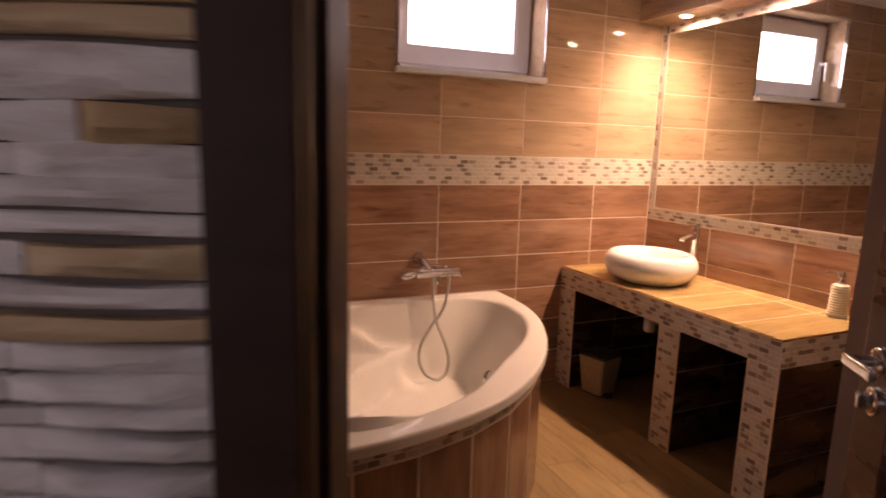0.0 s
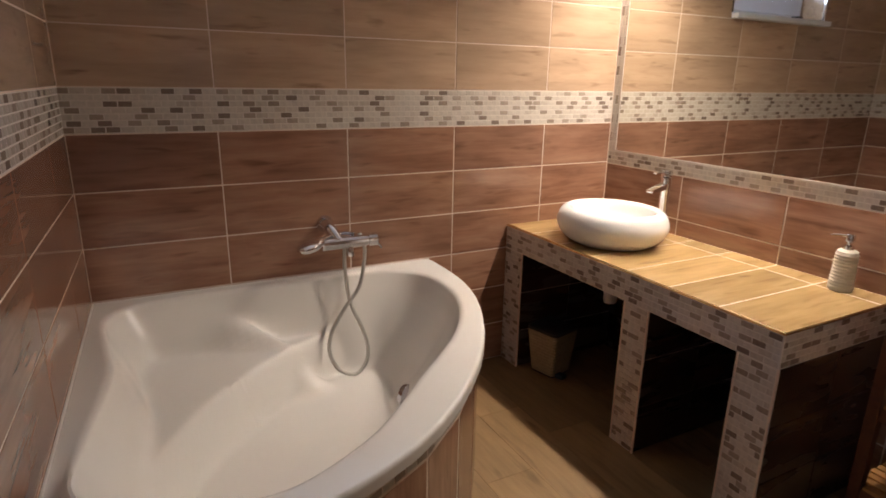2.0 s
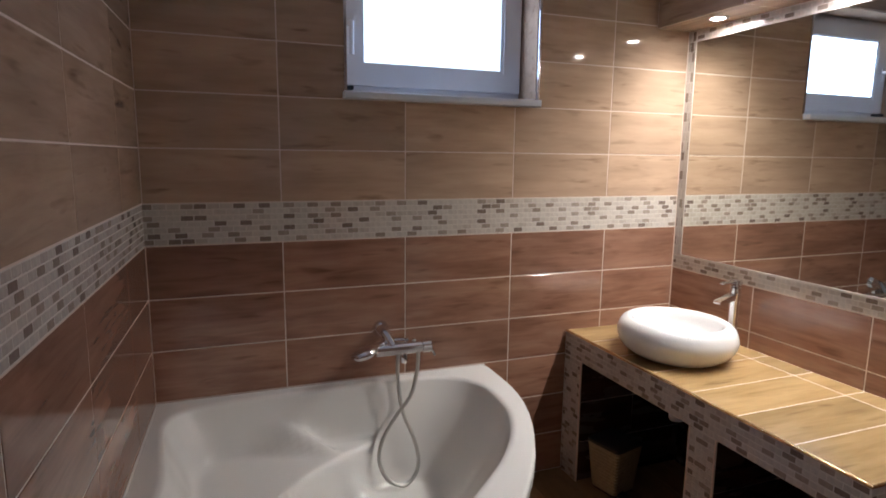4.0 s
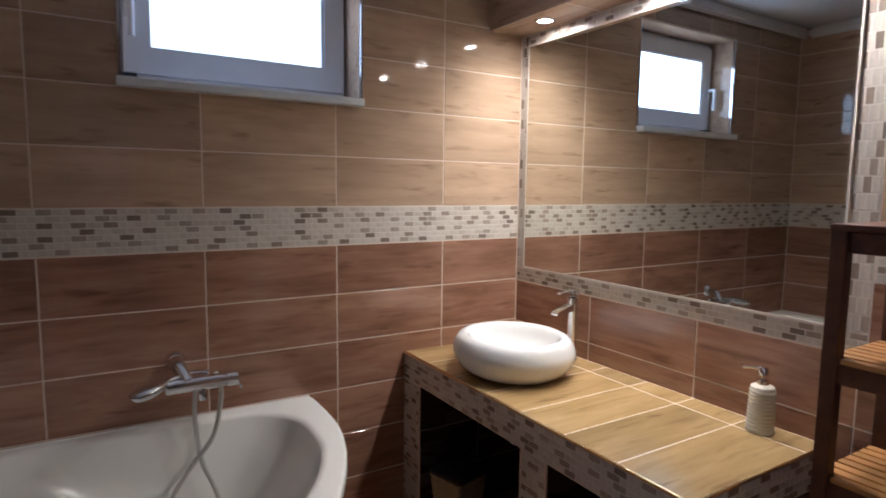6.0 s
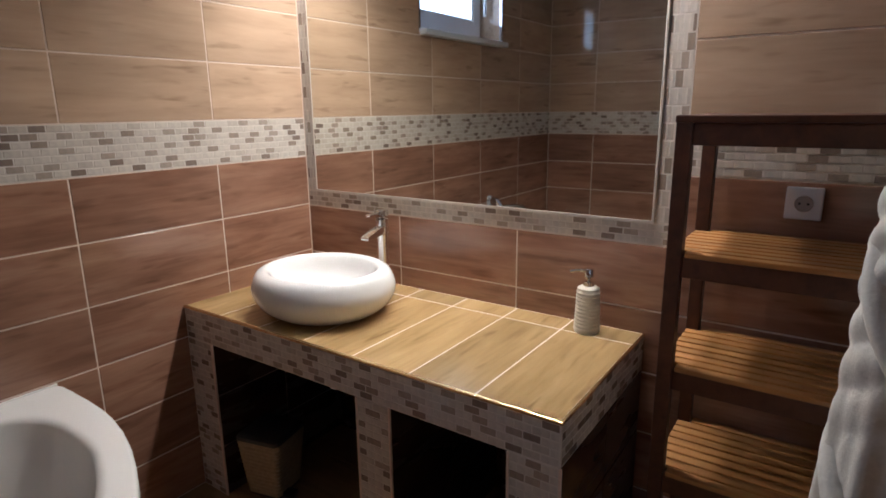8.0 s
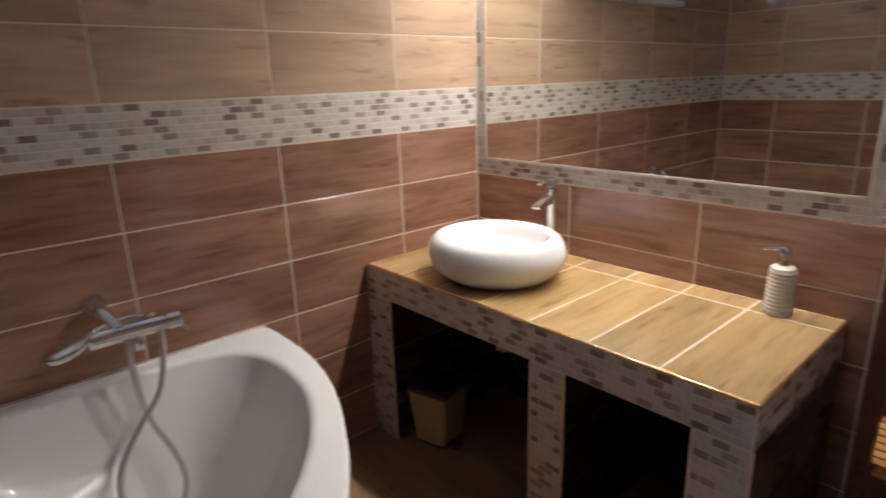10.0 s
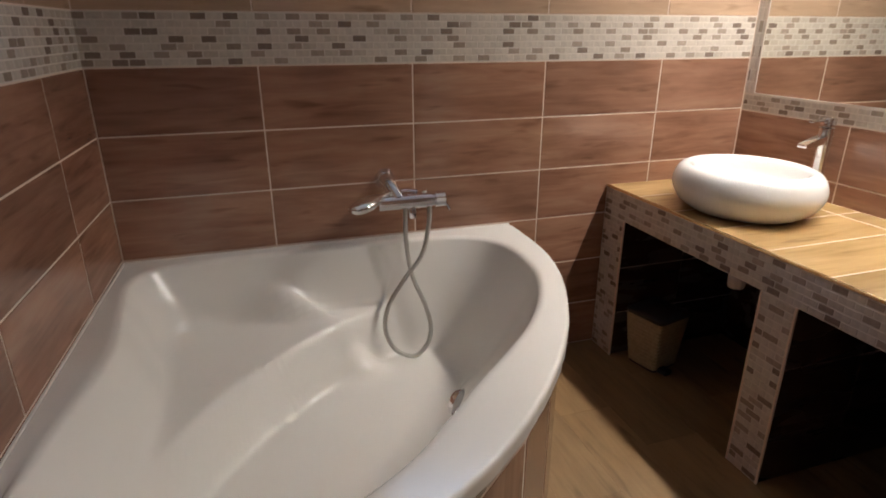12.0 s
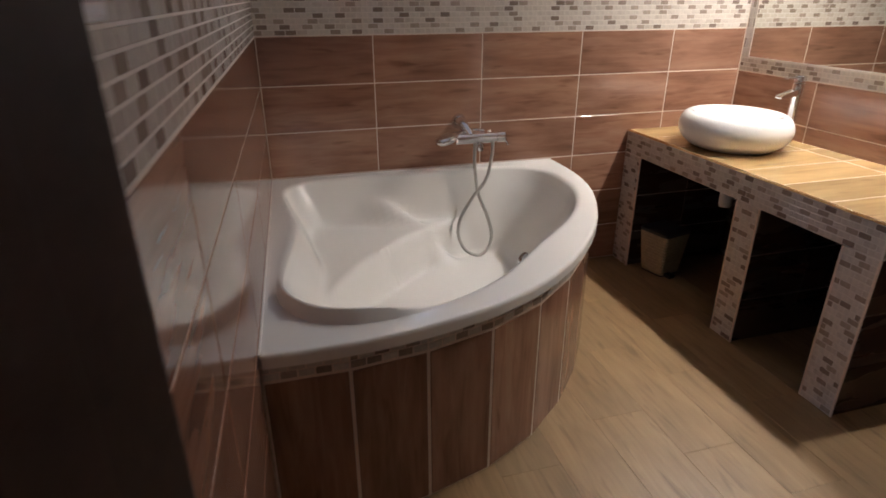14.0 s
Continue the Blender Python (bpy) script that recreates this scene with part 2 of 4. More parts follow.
def tile_verts(w, h, d, c):
    """A slab with a chamfered face: x across, z up, the face towards -y at y = 0."""
    a, b = w / 2, h / 2
    v = [(-a, d, -b), (a, d, -b), (a, d, b), (-a, d, b), (-a, c, -b), (a, c, -b), (a, c, b), (-a, c, b),
         (c - a, 0, c - b), (a - c, 0, c - b), (a - c, 0, b - c), (c - a, 0, b - c)]
    f = [(0, 1, 5, 4), (1, 2, 6, 5), (2, 3, 7, 6), (3, 0, 4, 7), (4, 5, 9, 8), (5, 6, 10, 9), (6, 7, 11, 10), (7, 4, 8, 11), (8, 9, 10, 11)]
    return v, f


def tile_mesh(w, h, d, c, material):
    key = (round(w, 3), round(h, 3), d, material.name)
    if key not in TILE_MESH:
        v, f = tile_verts(w, h, d, c)
        me = bpy.data.meshes.new("tile")
        me.from_pydata(v, [], f)
        me.materials.append(material)
        TILE_MESH[key] = me
    return TILE_MESH[key]


def plane_pose(origin, u, n):
    """Local x along u, local -y along the normal n, local z up from them."""
    u, n = Vector(u).normalized(), Vector(n).normalized()
    z = u.cross(-n)
    m = Matrix((u, -n, z)).transposed().to_4x4()
    m.translation = origin
    return m


def lay(name, parent, base, rect, material, d=0.006, c=0.0012, turn=False):
    """One tile on the plane base (a plane_pose), over rect = (u0, u1, v0, v1). turn: grain upright."""
    u0, u1, v0, v1 = rect
    w, h = u1 - u0, v1 - v0
    m = base @ Matrix.Translation(((u0 + u1) / 2, 0, (v0 + v1) / 2))
    if turn:
        m, w, h = m @ Matrix.Rotation(radians(90), 4, "Y"), h, w
    ob = new(name, tile_mesh(w, h, d, c, material))
    ob.parent = parent
    ob.matrix_world = m
    return ob


def cut(rects, hole):
    out = []
    for u0, u1, v0, v1 in rects:
        a0, a1, b0, b1 = hole
        if u1 <= a0 or u0 >= a1 or v1 <= b0 or v0 >= b1:
            out.append((u0, u1, v0, v1))
            continue
        if u0 < a0:
            out.append((u0, a0, v0, v1))
        if u1 > a1:
            out.append((a1, u1, v0, v1))
        if v0 < b0:
            out.append((max(u0, a0), min(u1, a1), v0, b0))
        if v1 > b1:
            out.append((max(u0, a0), min(u1, a1), b1, v1))
    return [r for r in out if r[1] - r[0] > 0.006 and r[3] - r[2] > 0.006]


CHIP_RNG = random.Random(31)


def chips(parent, base, u0, u1, v0, v1, singles=None, cw=0.046, ch=0.0221, gap=0.0035, upright=False):
    """Mosaic chips in running bond; those with u within singles are objects of their own, the rest one joined mesh."""
    if upright:
        cw, ch = ch, cw
    nv, nu = max(1, round((v1 - v0) / ch)), max(1, round((u1 - u0) / cw))
    sv, su = (v1 - v0) / nv, (u1 - u0) / nu
    verts, faces, shades = [], [], []
    below = set()
    for i in range(nv):
        brown, last = set(), -9
        for j in range(nu + 1):
            chance = 0.08 if j - last == 1 else 0.50
            if j in below or j - 1 in below:
                chance *= 0.62
            if CHIP_RNG.random() < chance:
                brown.add(j)
                last = j
        below = brown
        for j in range(nu + 1):
            a, b = u0 + (j - 0.5 * (i % 2)) * su, u0 + (j + 1 - 0.5 * (i % 2)) * su
            a, b = max(a, u0), min(b, u1)
            if b - a < 0.008:
                continue
            r = (a + gap / 2, b - gap / 2, v0 + i * sv + gap / 2, v0 + (i + 1) * sv - gap / 2)
            if singles and singles[0] <= (a + b) / 2 <= singles[1]:
                lay("mosaic_chip", parent, base, r, M_CHIP_DARK if j in brown else M_CHIP, 0.004, 0.0009)
            else:
                tv, tf = tile_verts(r[1] - r[0], r[3] - r[2], 0.004, 0.0009)
                o = len(verts)
                verts += [((r[0] + r[1]) / 2 + x, y, (r[2] + r[3]) / 2 + z) for x, y, z in tv]
                faces += [[k + o for k in f] for f in tf]
                shades += [int(j in brown)] * len(tf)
    if verts:
        me = bpy.data.meshes.new("mosaic_chips")
        me.from_pydata(verts, [], faces)
        me.materials.append(M_CHIPS)
        me.materials.append(M_CHIPS_DARK)
        me.polygons.foreach_set("material_index", shades)
        ob = new("mosaic_chips", me)
        ob.parent = parent
        ob.matrix_world = base
        ob["kind"] = "stuff"


# ---- large structure ----
W, NEAR, HIGH, T = 2.437, -2.08, 2.50, 0.2
FZ = -0.035          # floor level
X0, SKEW = 0.016, 0.036   # the left wall stands two degrees off square
ENTRY_Y = -2.21
P0 = Vector((-0.182, -2.385, 0))            # outer corner of the door frame
ENTRY = pose(P0.x, P0.y, 0, 0, 0, -23)      # x along the slanted door wall, y into the room
A, B = 1.166, 1.323
ROWS_LOW = [FZ, 0.1625, 0.363, 0.5635, 0.764, 0.9645, A]
ROWS_UP = [B, 1.5225, 1.723, 1.9235, 2.124, 2.3245, HIGH]
PITCH, G = 0.5025, 0.0048
WIN = (0.760, 1.615, 1.746, 2.330)


def wall(name, boxes, material, label):
    bm = bmesh.new()
    for lo, hi in boxes:
        box(lo, hi, bm=bm)
    ob = part(name, bm, material)
    return tagged(ob, label, "wall", kind="structure")


g = 0.0012
wall_back = wall("wall_back", [((-T, g, -0.1), (WIN[0], T + 0.06, HIGH)), ((WIN[1], g, -0.1), (W + T, T + 0.06, HIGH)),
                 ((WIN[0], g, -0.1), (WIN[1], T + 0.06, WIN[2])), ((WIN[0], g, WIN[3]), (WIN[1], T + 0.06, HIGH))], M_GROUT,
                 "wall of brown and beige wood-look tiles with pale grout")
wall_left = wall("wall_left", [((-0.15, ENTRY_Y, -0.1), (-g, g, HIGH)), ((-0.15, -2.4, 2.12), (-g, ENTRY_Y, HIGH))], M_GROUT,
                 "wall of brown and beige tiles beside the bathtub")
wall_left.matrix_world = pose(X0, 0, 0, 0, 0, -2.062)
wall_right = wall("wall_right", [((W + g, NEAR - T, -0.1), (W + T, g, HIGH))], M_GROUT, "wall of brown and beige tiles behind the vanity")
# next two walls are out of view, their brown chosen to lower the fill
wall_near = wall("wall_near", [((1.12, NEAR - T, -0.1), (W + g, NEAR, HIGH))], M_PLAINTILE, "unseen plain brown wall beside the entrance")
wall_entry = wall("wall_entry", [((1.12, -3.1, -0.1), (1.3, NEAR - T, HIGH)), ((0.48, -3.1, -0.1), (1.12, -2.95, HIGH))], M_PLAINTILE, "unseen plain brown wall of the entrance")
# hall walls are unseen; the opening is made up for the hall fill lamp
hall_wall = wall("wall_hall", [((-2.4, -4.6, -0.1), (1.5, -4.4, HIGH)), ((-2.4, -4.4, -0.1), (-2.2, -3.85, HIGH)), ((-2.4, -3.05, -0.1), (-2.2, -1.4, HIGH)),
                 ((-2.4, -3.85, -0.1), (-2.2, -3.05, 1.05)), ((-2.4, -3.85, 2.05), (-2.2, -3.05, HIGH)), ((1.3, -4.4, -0.1), (1.5, -3.1, HIGH))], M_STUCCO, "unseen plain walls added round the hall, with a lamp opening")

floor = tagged(part("floor", box((-2.4, -4.6, -0.12), (W + T, T, FZ - 0.0025)), M_FGROUT), "floor of light wood-look plank tiles", "floor", kind="structure")
ceiling = tagged(part("ceiling", box((-2.4, -4.6, HIGH), (W + T, T + 0.06, HIGH + 0.15)), M_PLASTER), "white plastered ceiling", "ceiling", kind="structure")

BACK = plane_pose((0, 0, 0), (1, 0, 0), (0, -1, 0))
LEFT = plane_pose((X0, 0, 0), (SKEW, 1, 0), (1, -SKEW, 0))      # u = y
RIGHT = plane_pose((W, 0, 0), (0, -1, 0), (-1, 0, 0))   # u = -y


def tile_wall(parent, base, cols, rows, material, holes=(), name="wall_tile"):
    for v0, v1 in zip(rows, rows[1:]):
        for u0, u1 in zip(cols, cols[1:]):
            rects = [(u0 + G / 2, u1 - G / 2, v0 + G / 2, v1 - G / 2)]
            for h in holes:
                rects = cut(rects, h)
            for r in rects:
                lay(name, parent, base, r, material)


def mosaic_strip(parent, base, u0, u1, v0, v1):
    bm = box((u0, 0.0007, v0), (u1, 0.006, v1))
    return part("mosaic_strip", bm, M_MGROUT, parent, "off-white mosaic sheet", at=base)


# ---- window ----
def build_window():
    x0, x1, z0, z1 = WIN
    w = thing("window_1", "white plastic tilt window with a bright frosted pane", "window", kind="structure")
    fy0, fy1 = 0.175, 0.235
    fo = bmesh.new()
    for lo, hi in (((x0, fy0, z0), (x0 + 0.045, fy1, z1)), ((x1 - 0.05, fy0, z0), (x1, fy1, z1)),
                   ((x0 + 0.045, fy0, z0), (x1 - 0.05, fy1, z0 + 0.06)), ((x0 + 0.045, fy0, z1 - 0.05), (x1 - 0.05, fy1, z1))):
        box(lo, hi, bm=fo)
    part("window_frame", fo, M_PVC, w)
    sx0, sx1, sz0, sz1 = x0 + 0.020, 1.600, z0 + 0.049, z1 - 0.03
    px0, px1, pz0, pz1 = 0.858, 1.518, 1.880, 2.214
    sash = bmesh.new()
    for lo, hi in (((sx0, 0.145, sz0), (px0, 0.182, sz1)), ((px1, 0.145, sz0), (sx1, 0.182, sz1)),
                   ((px0, 0.1452, sz0), (px1, 0.1818, pz0)), ((px0, 0.1452, pz1), (px1, 0.1818, sz1))):
        box(lo, hi, bm=sash)
    part("sash", sash, M_PVC, w)
    bead = bmesh.new()
    t = 0.012
    for lo, hi in (((px0, 0.152, pz0), (px0 + t, 0.165, pz1)), ((px1 - t, 0.152, pz0), (px1, 0.165, pz1)),
                   ((px0 + t, 0.152, pz0), (px1 - t, 0.165, pz0 + t)), ((px0 + t, 0.152, pz1 - t), (px1 - t, 0.165, pz1))):
        box(lo, hi, bm=bead)
    part("glazing_bead", bead, M_PVC, w, "pale glazing bead")
    p = part("pane", box((px0 + 0.002, 0.166, pz0 + 0.002), (px1 - 0.002, 0.174, pz1 - 0.002)), M_GLASS, w, "bright glass pane")
    p.visible_shadow = False
    hx = x0 + 0.045
    hb = box((hx - 0.015, 0.136, 1.985), (hx + 0.015, 0.1455, 2.065), 0.003)
    part("handle_plate", hb, M_PVC, w, "white handle plate")
    hd = tube(spline([(hx, 0.14, 2.035), (hx, 0.105, 2.035), (hx, 0.094, 2.022), (hx, 0.094, 1.91)], 6), 0.0105, 12)
    part("handle", hd, M_PVC, w, "white window handle", 40)
    part("hinge", box((x0 + 0.006, 0.132, z0 + 0.03), (x0 + 0.06, 0.174, z0 + 0.046), 0.002), M_BLACK, w, "dark hinge")
    part("window_sill", box((x0 - 0.012, -0.045, z0 - 0.022), (x1 - 0.002, 0.174, z0 + 0.006), 0.004), M_PVC, w, "white sill board")
    for xx, n in ((x0 - 0.006, "edge_trim"), (x1 - 0.004, "edge_trim")):
        part(n, box((xx, -0.006, z0 + 0.007), (xx + 0.012, 0.012, z1), 0.003), M_CHROME, w, "polished metal corner trim")
    rv = bmesh.new()
    box((x0 - 0.001, 0.004, z0 + 0.006), (x0 + 0.004, 0.174, z1), bm=rv)
    box((x1 - 0.004, 0.004, z0 + 0.006), (x1 + 0.001, 0.174, z1), bm=rv)
    box((x0, 0.004, z1 - 0.004), (x1, 0.174, z1 + 0.001), bm=rv)
    part("reveal", rv, M_LIGHT, w, "beige tiled reveal")


build_window()
tagged(part("backdrop", box((-6, 6.0, -3), (8, 6.1, 9)), M_OUT), "bright overcast sky beyond the window", "sky", kind="structure")

# ---- soffit and downlights ----
SX = 2.245
soffit = tagged(part("soffit", box((SX + g, NEAR, SOFFIT_Z + g), (W + g, g, HIGH)), M_GROUT), "tiled soffit box above the mirror", "soffit", kind="structure")


def build_downlight(y):
    d = thing("downlight", "round recessed downlight with a warm glow", "downlight", "downlights over the mirror", at=pose(LAMP_X, y, SOFFIT_Z))
    ring = lathe([(0.030, -0.001), (0.034, -0.007), (0.042, -0.006), (0.045, 0.0005)], 32)
    part("rim", ring, M_CHROME, d, "polished ring", 50)
    part("bulb", lathe([(0.0, -0.0035), (0.020, -0.0045), (0.030, -0.002), (0.030, 0.0)], 28), M_LAMP, d, "glowing lamp face", 50)
    d.children[0].location = d.children[1].location = (0, 0, 0)


for ly in LAMPS_Y:
    build_downlight(ly)

# ---- mirror ----
MIR = (0.058, 1.437, 1.031, 2.056)   # -y range, z range


def build_mirror():
    u0, u1, v0, v1 = MIR
    m = thing("wall_mirror", "large wall mirror set in a mosaic border", "mirror")
    part("mirror_glass", box((u0, -0.004, v0), (u1, 0.003, v1)), M_MIRROR, m, "silvered glass", at=RIGHT)
    bm = bmesh.new()
    t = 0.006
    for a in ((u0 - t, u1 + t, v0 - t, v0), (u0 - t, u1 + t, v1, v1 + t), (u0 - t, u0, v0, v1), (u1, u1 + t, v0, v1)):
        box((a[0], -0.006, a[2]), (a[1], 0.003, a[3]), bm=bm)
    part("edge_bead", bm, M_MGROUT, m, "pale edging bead", at=RIGHT)


build_mirror()

# ---- bathtub ----
RIM = 0.557


RIM_R = (1.392, 1.418, 1.424, 1.437, 1.450, 1.429, 1.406, 1.398)   # every 15 degrees from the back wall
APRON_END = math.pi / 2 + 0.0255


def rim_radius(a):
    k = min(max(a, 0.0) / radians(15), 6.999)
    i = int(k)
    f = k - i
    p0, p1, p2, p3 = (RIM_R[min(max(i + m, 0), 7)] for m in (-1, 0, 1, 2))
    return 0.5 * (2 * p1 + (p2 - p0) * f + (2 * p0 - 5 * p1 + 4 * p2 - p3) * f * f + (3 * p1 - p0 - 3 * p2 + p3) * f ** 3)


def rim_point(a, shrink=0.0):
    r = rim_radius(a) - shrink
    return Vector((r * math.cos(a), -0.035 - r * math.sin(a)))


def build_bathtub():
    tub = thing("bathtub", "white acrylic corner bathtub with a tiled curved apron", "bathtub")
    C = Vector((0.66, -0.60))
    inner = spline([(1.277, -0.40), (1.265, -0.20), (1.15, -0.09), (0.90, -0.062), (0.62, -0.062), (0.30, -0.066), (0.14, -0.09), (0.07, -0.19), (0.080, -0.38), (0.098, -0.58), (0.077, -0.76),
                    (0.050, -0.92), (0.035, -1.07), (0.045, -1.18), (0.095, -1.272), (0.17, -1.318), (0.26, -1.332), (0.38, -1.318), (0.52, -1.268), (0.66, -1.188), (0.77, -1.09), (0.875, -0.985),
                    (0.99, -0.88), (1.09, -0.78), (1.18, -0.66), (1.245, -0.53)], 8, True)
    inner = [p.to_2d() for p in inner]
    bm = bmesh.new()
    # outer boundary in the same turning order as the inner outline
    def outer_at(p):
        d = (p - C).normalized()
        best = 9.0
        if d.y > 1e-5:
            best = min(best, (-0.001 - C.y) / d.y)
        if d.x < -1e-5:
            turn = d.x - SKEW * d.y
            if turn < -1e-4:
                best = min(best, (X0 - 0.001 + SKEW * C.y - C.x) / turn)
        s = 0.2
        while s < best:
            q = C + d * s
            a = math.atan2(-(q.y + 0.035), q.x)
            if q.y < -0.035 and math.hypot(q.x, q.y + 0.035) > rim_radius(max(a, 0)):
                break
            if q.y >= -0.035 and q.x > rim_radius(0):
                break
            s += 0.002
        return C + d * min(s, best)
    def ring(f):
        return [bm.verts.new(f(p)) for p in inner]
    outs = [outer_at(p) for p in inner]
    idx = {tuple(p): o for p, o in zip(inner, outs)}
    def rimf(dist, z, k=0.0):
        def f(p):
            o = idx[tuple(p)]
            w = max((p - o).length, 1e-4)
            return (*o.lerp(p, max(k, min(0.45, dist / w))), z)
        return f
    def pillow(p):   # the headrest swells above the rim at the blunt end
        q = Vector((0.13, -1.29)) - p
        return 0.042 * math.exp(-(q.length / 0.24) ** 4)
    def lip(dist, z, swell=0.0):
        def f(p):
            o = idx[tuple(p)]
            w = max((p - o).length, 1e-4)
            return (*o.lerp(p, 1 - min(0.45, dist / w)), z + swell * pillow(p))
        return f
    rings = [ring(lambda p: (*(C + (idx[tuple(p)] - C) * 0.975), RIM - 0.037)), ring(rimf(0.0, RIM - 0.036)), ring(rimf(0.0, RIM - 0.031)), ring(rimf(0.0, RIM - 0.014)), ring(rimf(0.0, RIM - 0.009)), ring(rimf(0.0025, RIM - 0.003)), ring(rimf(0.008, RIM)), ring(rimf(0.012, RIM)), ring(lip(0.030, RIM)),
             ring(lip(0.026, RIM, 0.16)), ring(lip(0.019, RIM - 0.0005, 0.6)), ring(lip(0.011, RIM - 0.003, 0.92)), ring(lip(0.003, RIM - 0.008, 1.04)), ring(lip(0.0, RIM - 0.014, 1.0))]
    steps = 44
    def smooth(x):
        x = max(0.0, min(1.0, x))
        return x * x * (3 - 2 * x)
    for k in range(1, steps):
        s = k / steps
        def f(p, s=s):
            q = C.lerp(p, 1 - s)
            d = (q.x - q.y) * 0.7071
            e = (p - C).normalized()
            beyond = smooth((q.x - 0.47 - 1.36 * (-q.y - 0.06)) / 0.16 + 0.5)
            u = s / (0.30 + 0.15 * smooth((e.x - 0.6) / 0.3) + (0.02 - 0.10 * beyond) * smooth(e.y * 1.6))
            even = smooth((e.x - 0.6) / 0.3)   # the drain end slopes evenly
            wall_drop = 0.03 * smooth(s / 0.035) + 0.36 * ((1 - even) * smooth(u) ** 0.9 + even * min(1.0, u))
            limit = 0.17 + 0.05 * d + 0.20 * smooth((d - 0.592 - 0.2 * (q.x + q.y) ** 2) / 0.065)
            # an armrest ledge runs down from the back rim; the backrest falls away from it
            run = (q.x - 0.40) * 0.92 - (q.y + 0.085) * 0.39
            off = (q.x - 0.40) * 0.39 + (q.y + 0.085) * 0.92
            near = math.exp(-(off / (0.045 if off > 0 else 0.065)) ** 2) * smooth(run / 0.16 + 0.3) * smooth((0.50 - run) / 0.30)
            wall_drop += 0.8 * near * (min(wall_drop, 0.05 + 0.24 * max(run, 0.0)) - wall_drop)
            h = wall_drop - limit
            drop = 0.5 * (wall_drop + limit - math.sqrt(h * h + 0.0012))
            return (*q, RIM - 0.014 - drop - 0.012 * s + pillow(p) * (1 - smooth(s / 0.30)))
        rings.append(ring(f))
    for a, b in zip(rings, rings[1:]):
        for i in range(len(a)):
            j = (i + 1) % len(a)
            bm.faces.new((a[i], a[j], b[j], b[i]))
    mid = bm.verts.new((*C, rings[-1][0].co.z - 0.0005))
    for i in range(len(inner)):
        bm.faces.new((rings[-1][i], rings[-1][(i + 1) % len(inner)], mid))
    shell = part("shell", bm, M_WHITE, tub, "glossy white acrylic shell", 50)
    bead = box((X0 + 0.001, -0.007, RIM - 0.006), (1.386, -0.0004, RIM + 0.004), 0.002)
    part("sealant", bead, M_WHITE, tub, "white sealant bead")
    part("sealant", box((-1.438, -0.007, RIM - 0.006), (-0.008, -0.0004, RIM + 0.004), 0.002), M_WHITE, tub, "white sealant bead", at=LEFT)
    part("sealant", box((-1.400, -0.010, FZ), (-1.388, -0.0004, RIM - 0.038), 0.002), M_GROUT, tub, "pale grout bead down the wall", at=LEFT)
    # overflow
    ov = lathe([(0, 0.016), (0.024, 0.015), (0.030, 0.009), (0.032, 0.0)], 28, m=look((0.852, -0.925, 0.462), (0.3, -0.35, 0.62)) @ Matrix.Rotation(math.pi, 4, "X"))
    part("overflow", ov, M_CHROME, tub, "chrome overflow knob", 40)
    # apron: a curved backing, upright tiles and a mosaic band under the rim
    bm = bmesh.new()
    lo, hi = [], []
    step = 0.2025 / 1.36
    turns = [0.0] + [k * step - 0.044 for k in range(1, 11)] + [APRON_END]
    n = len(turns) - 1
    for a in turns:
        q = rim_point(a, 0.0188)
        lo.append(bm.verts.new((q.x, q.y, FZ)))
        hi.append(bm.verts.new((q.x, q.y, RIM - 0.0375)))
    for i in range(n):
        bm.faces.new((lo[i], lo[i + 1], hi[i + 1], hi[i]))
    bmesh.ops.recalc_face_normals(bm, faces=bm.faces)
    bmesh.ops.solidify(bm, geom=bm.faces[:], thickness=0.02)
    apron = part("apron", bm, M_GROUT, tub, "curved masonry apron")
    for a, b in zip(turns, turns[1:]):
        p, q = rim_point(a, 0.0175), rim_point(b, 0.0175)
        d = (p - q)
        base = plane_pose((q.x, q.y, 0), (d.x, d.y, 0), (d.y, -d.x, 0))
        L = d.length
        lay("apron_tile", apron, base, (G, L - G, FZ + 0.002, RIM - 0.092), M_DARK, 0.006, 0.0012, True)
        bm = box((0.0, 0.0015, RIM - 0.087), (L, 0.007, RIM - 0.038))
        part("mosaic_strip", bm, M_MGROUT, apron, at=base)
        chips(apron, base, 0.001, L - 0.001, RIM - 0.085, RIM - 0.040, (0, 9))
    return tub


build_bathtub()

# ---- vanity counter ----
CX, CY, CZ = 1.817, -1.440, 0.682
PILLARS = ((0.0, 0.140), (0.822, 0.942), (1.307, 1.440))
FASC = 0.565


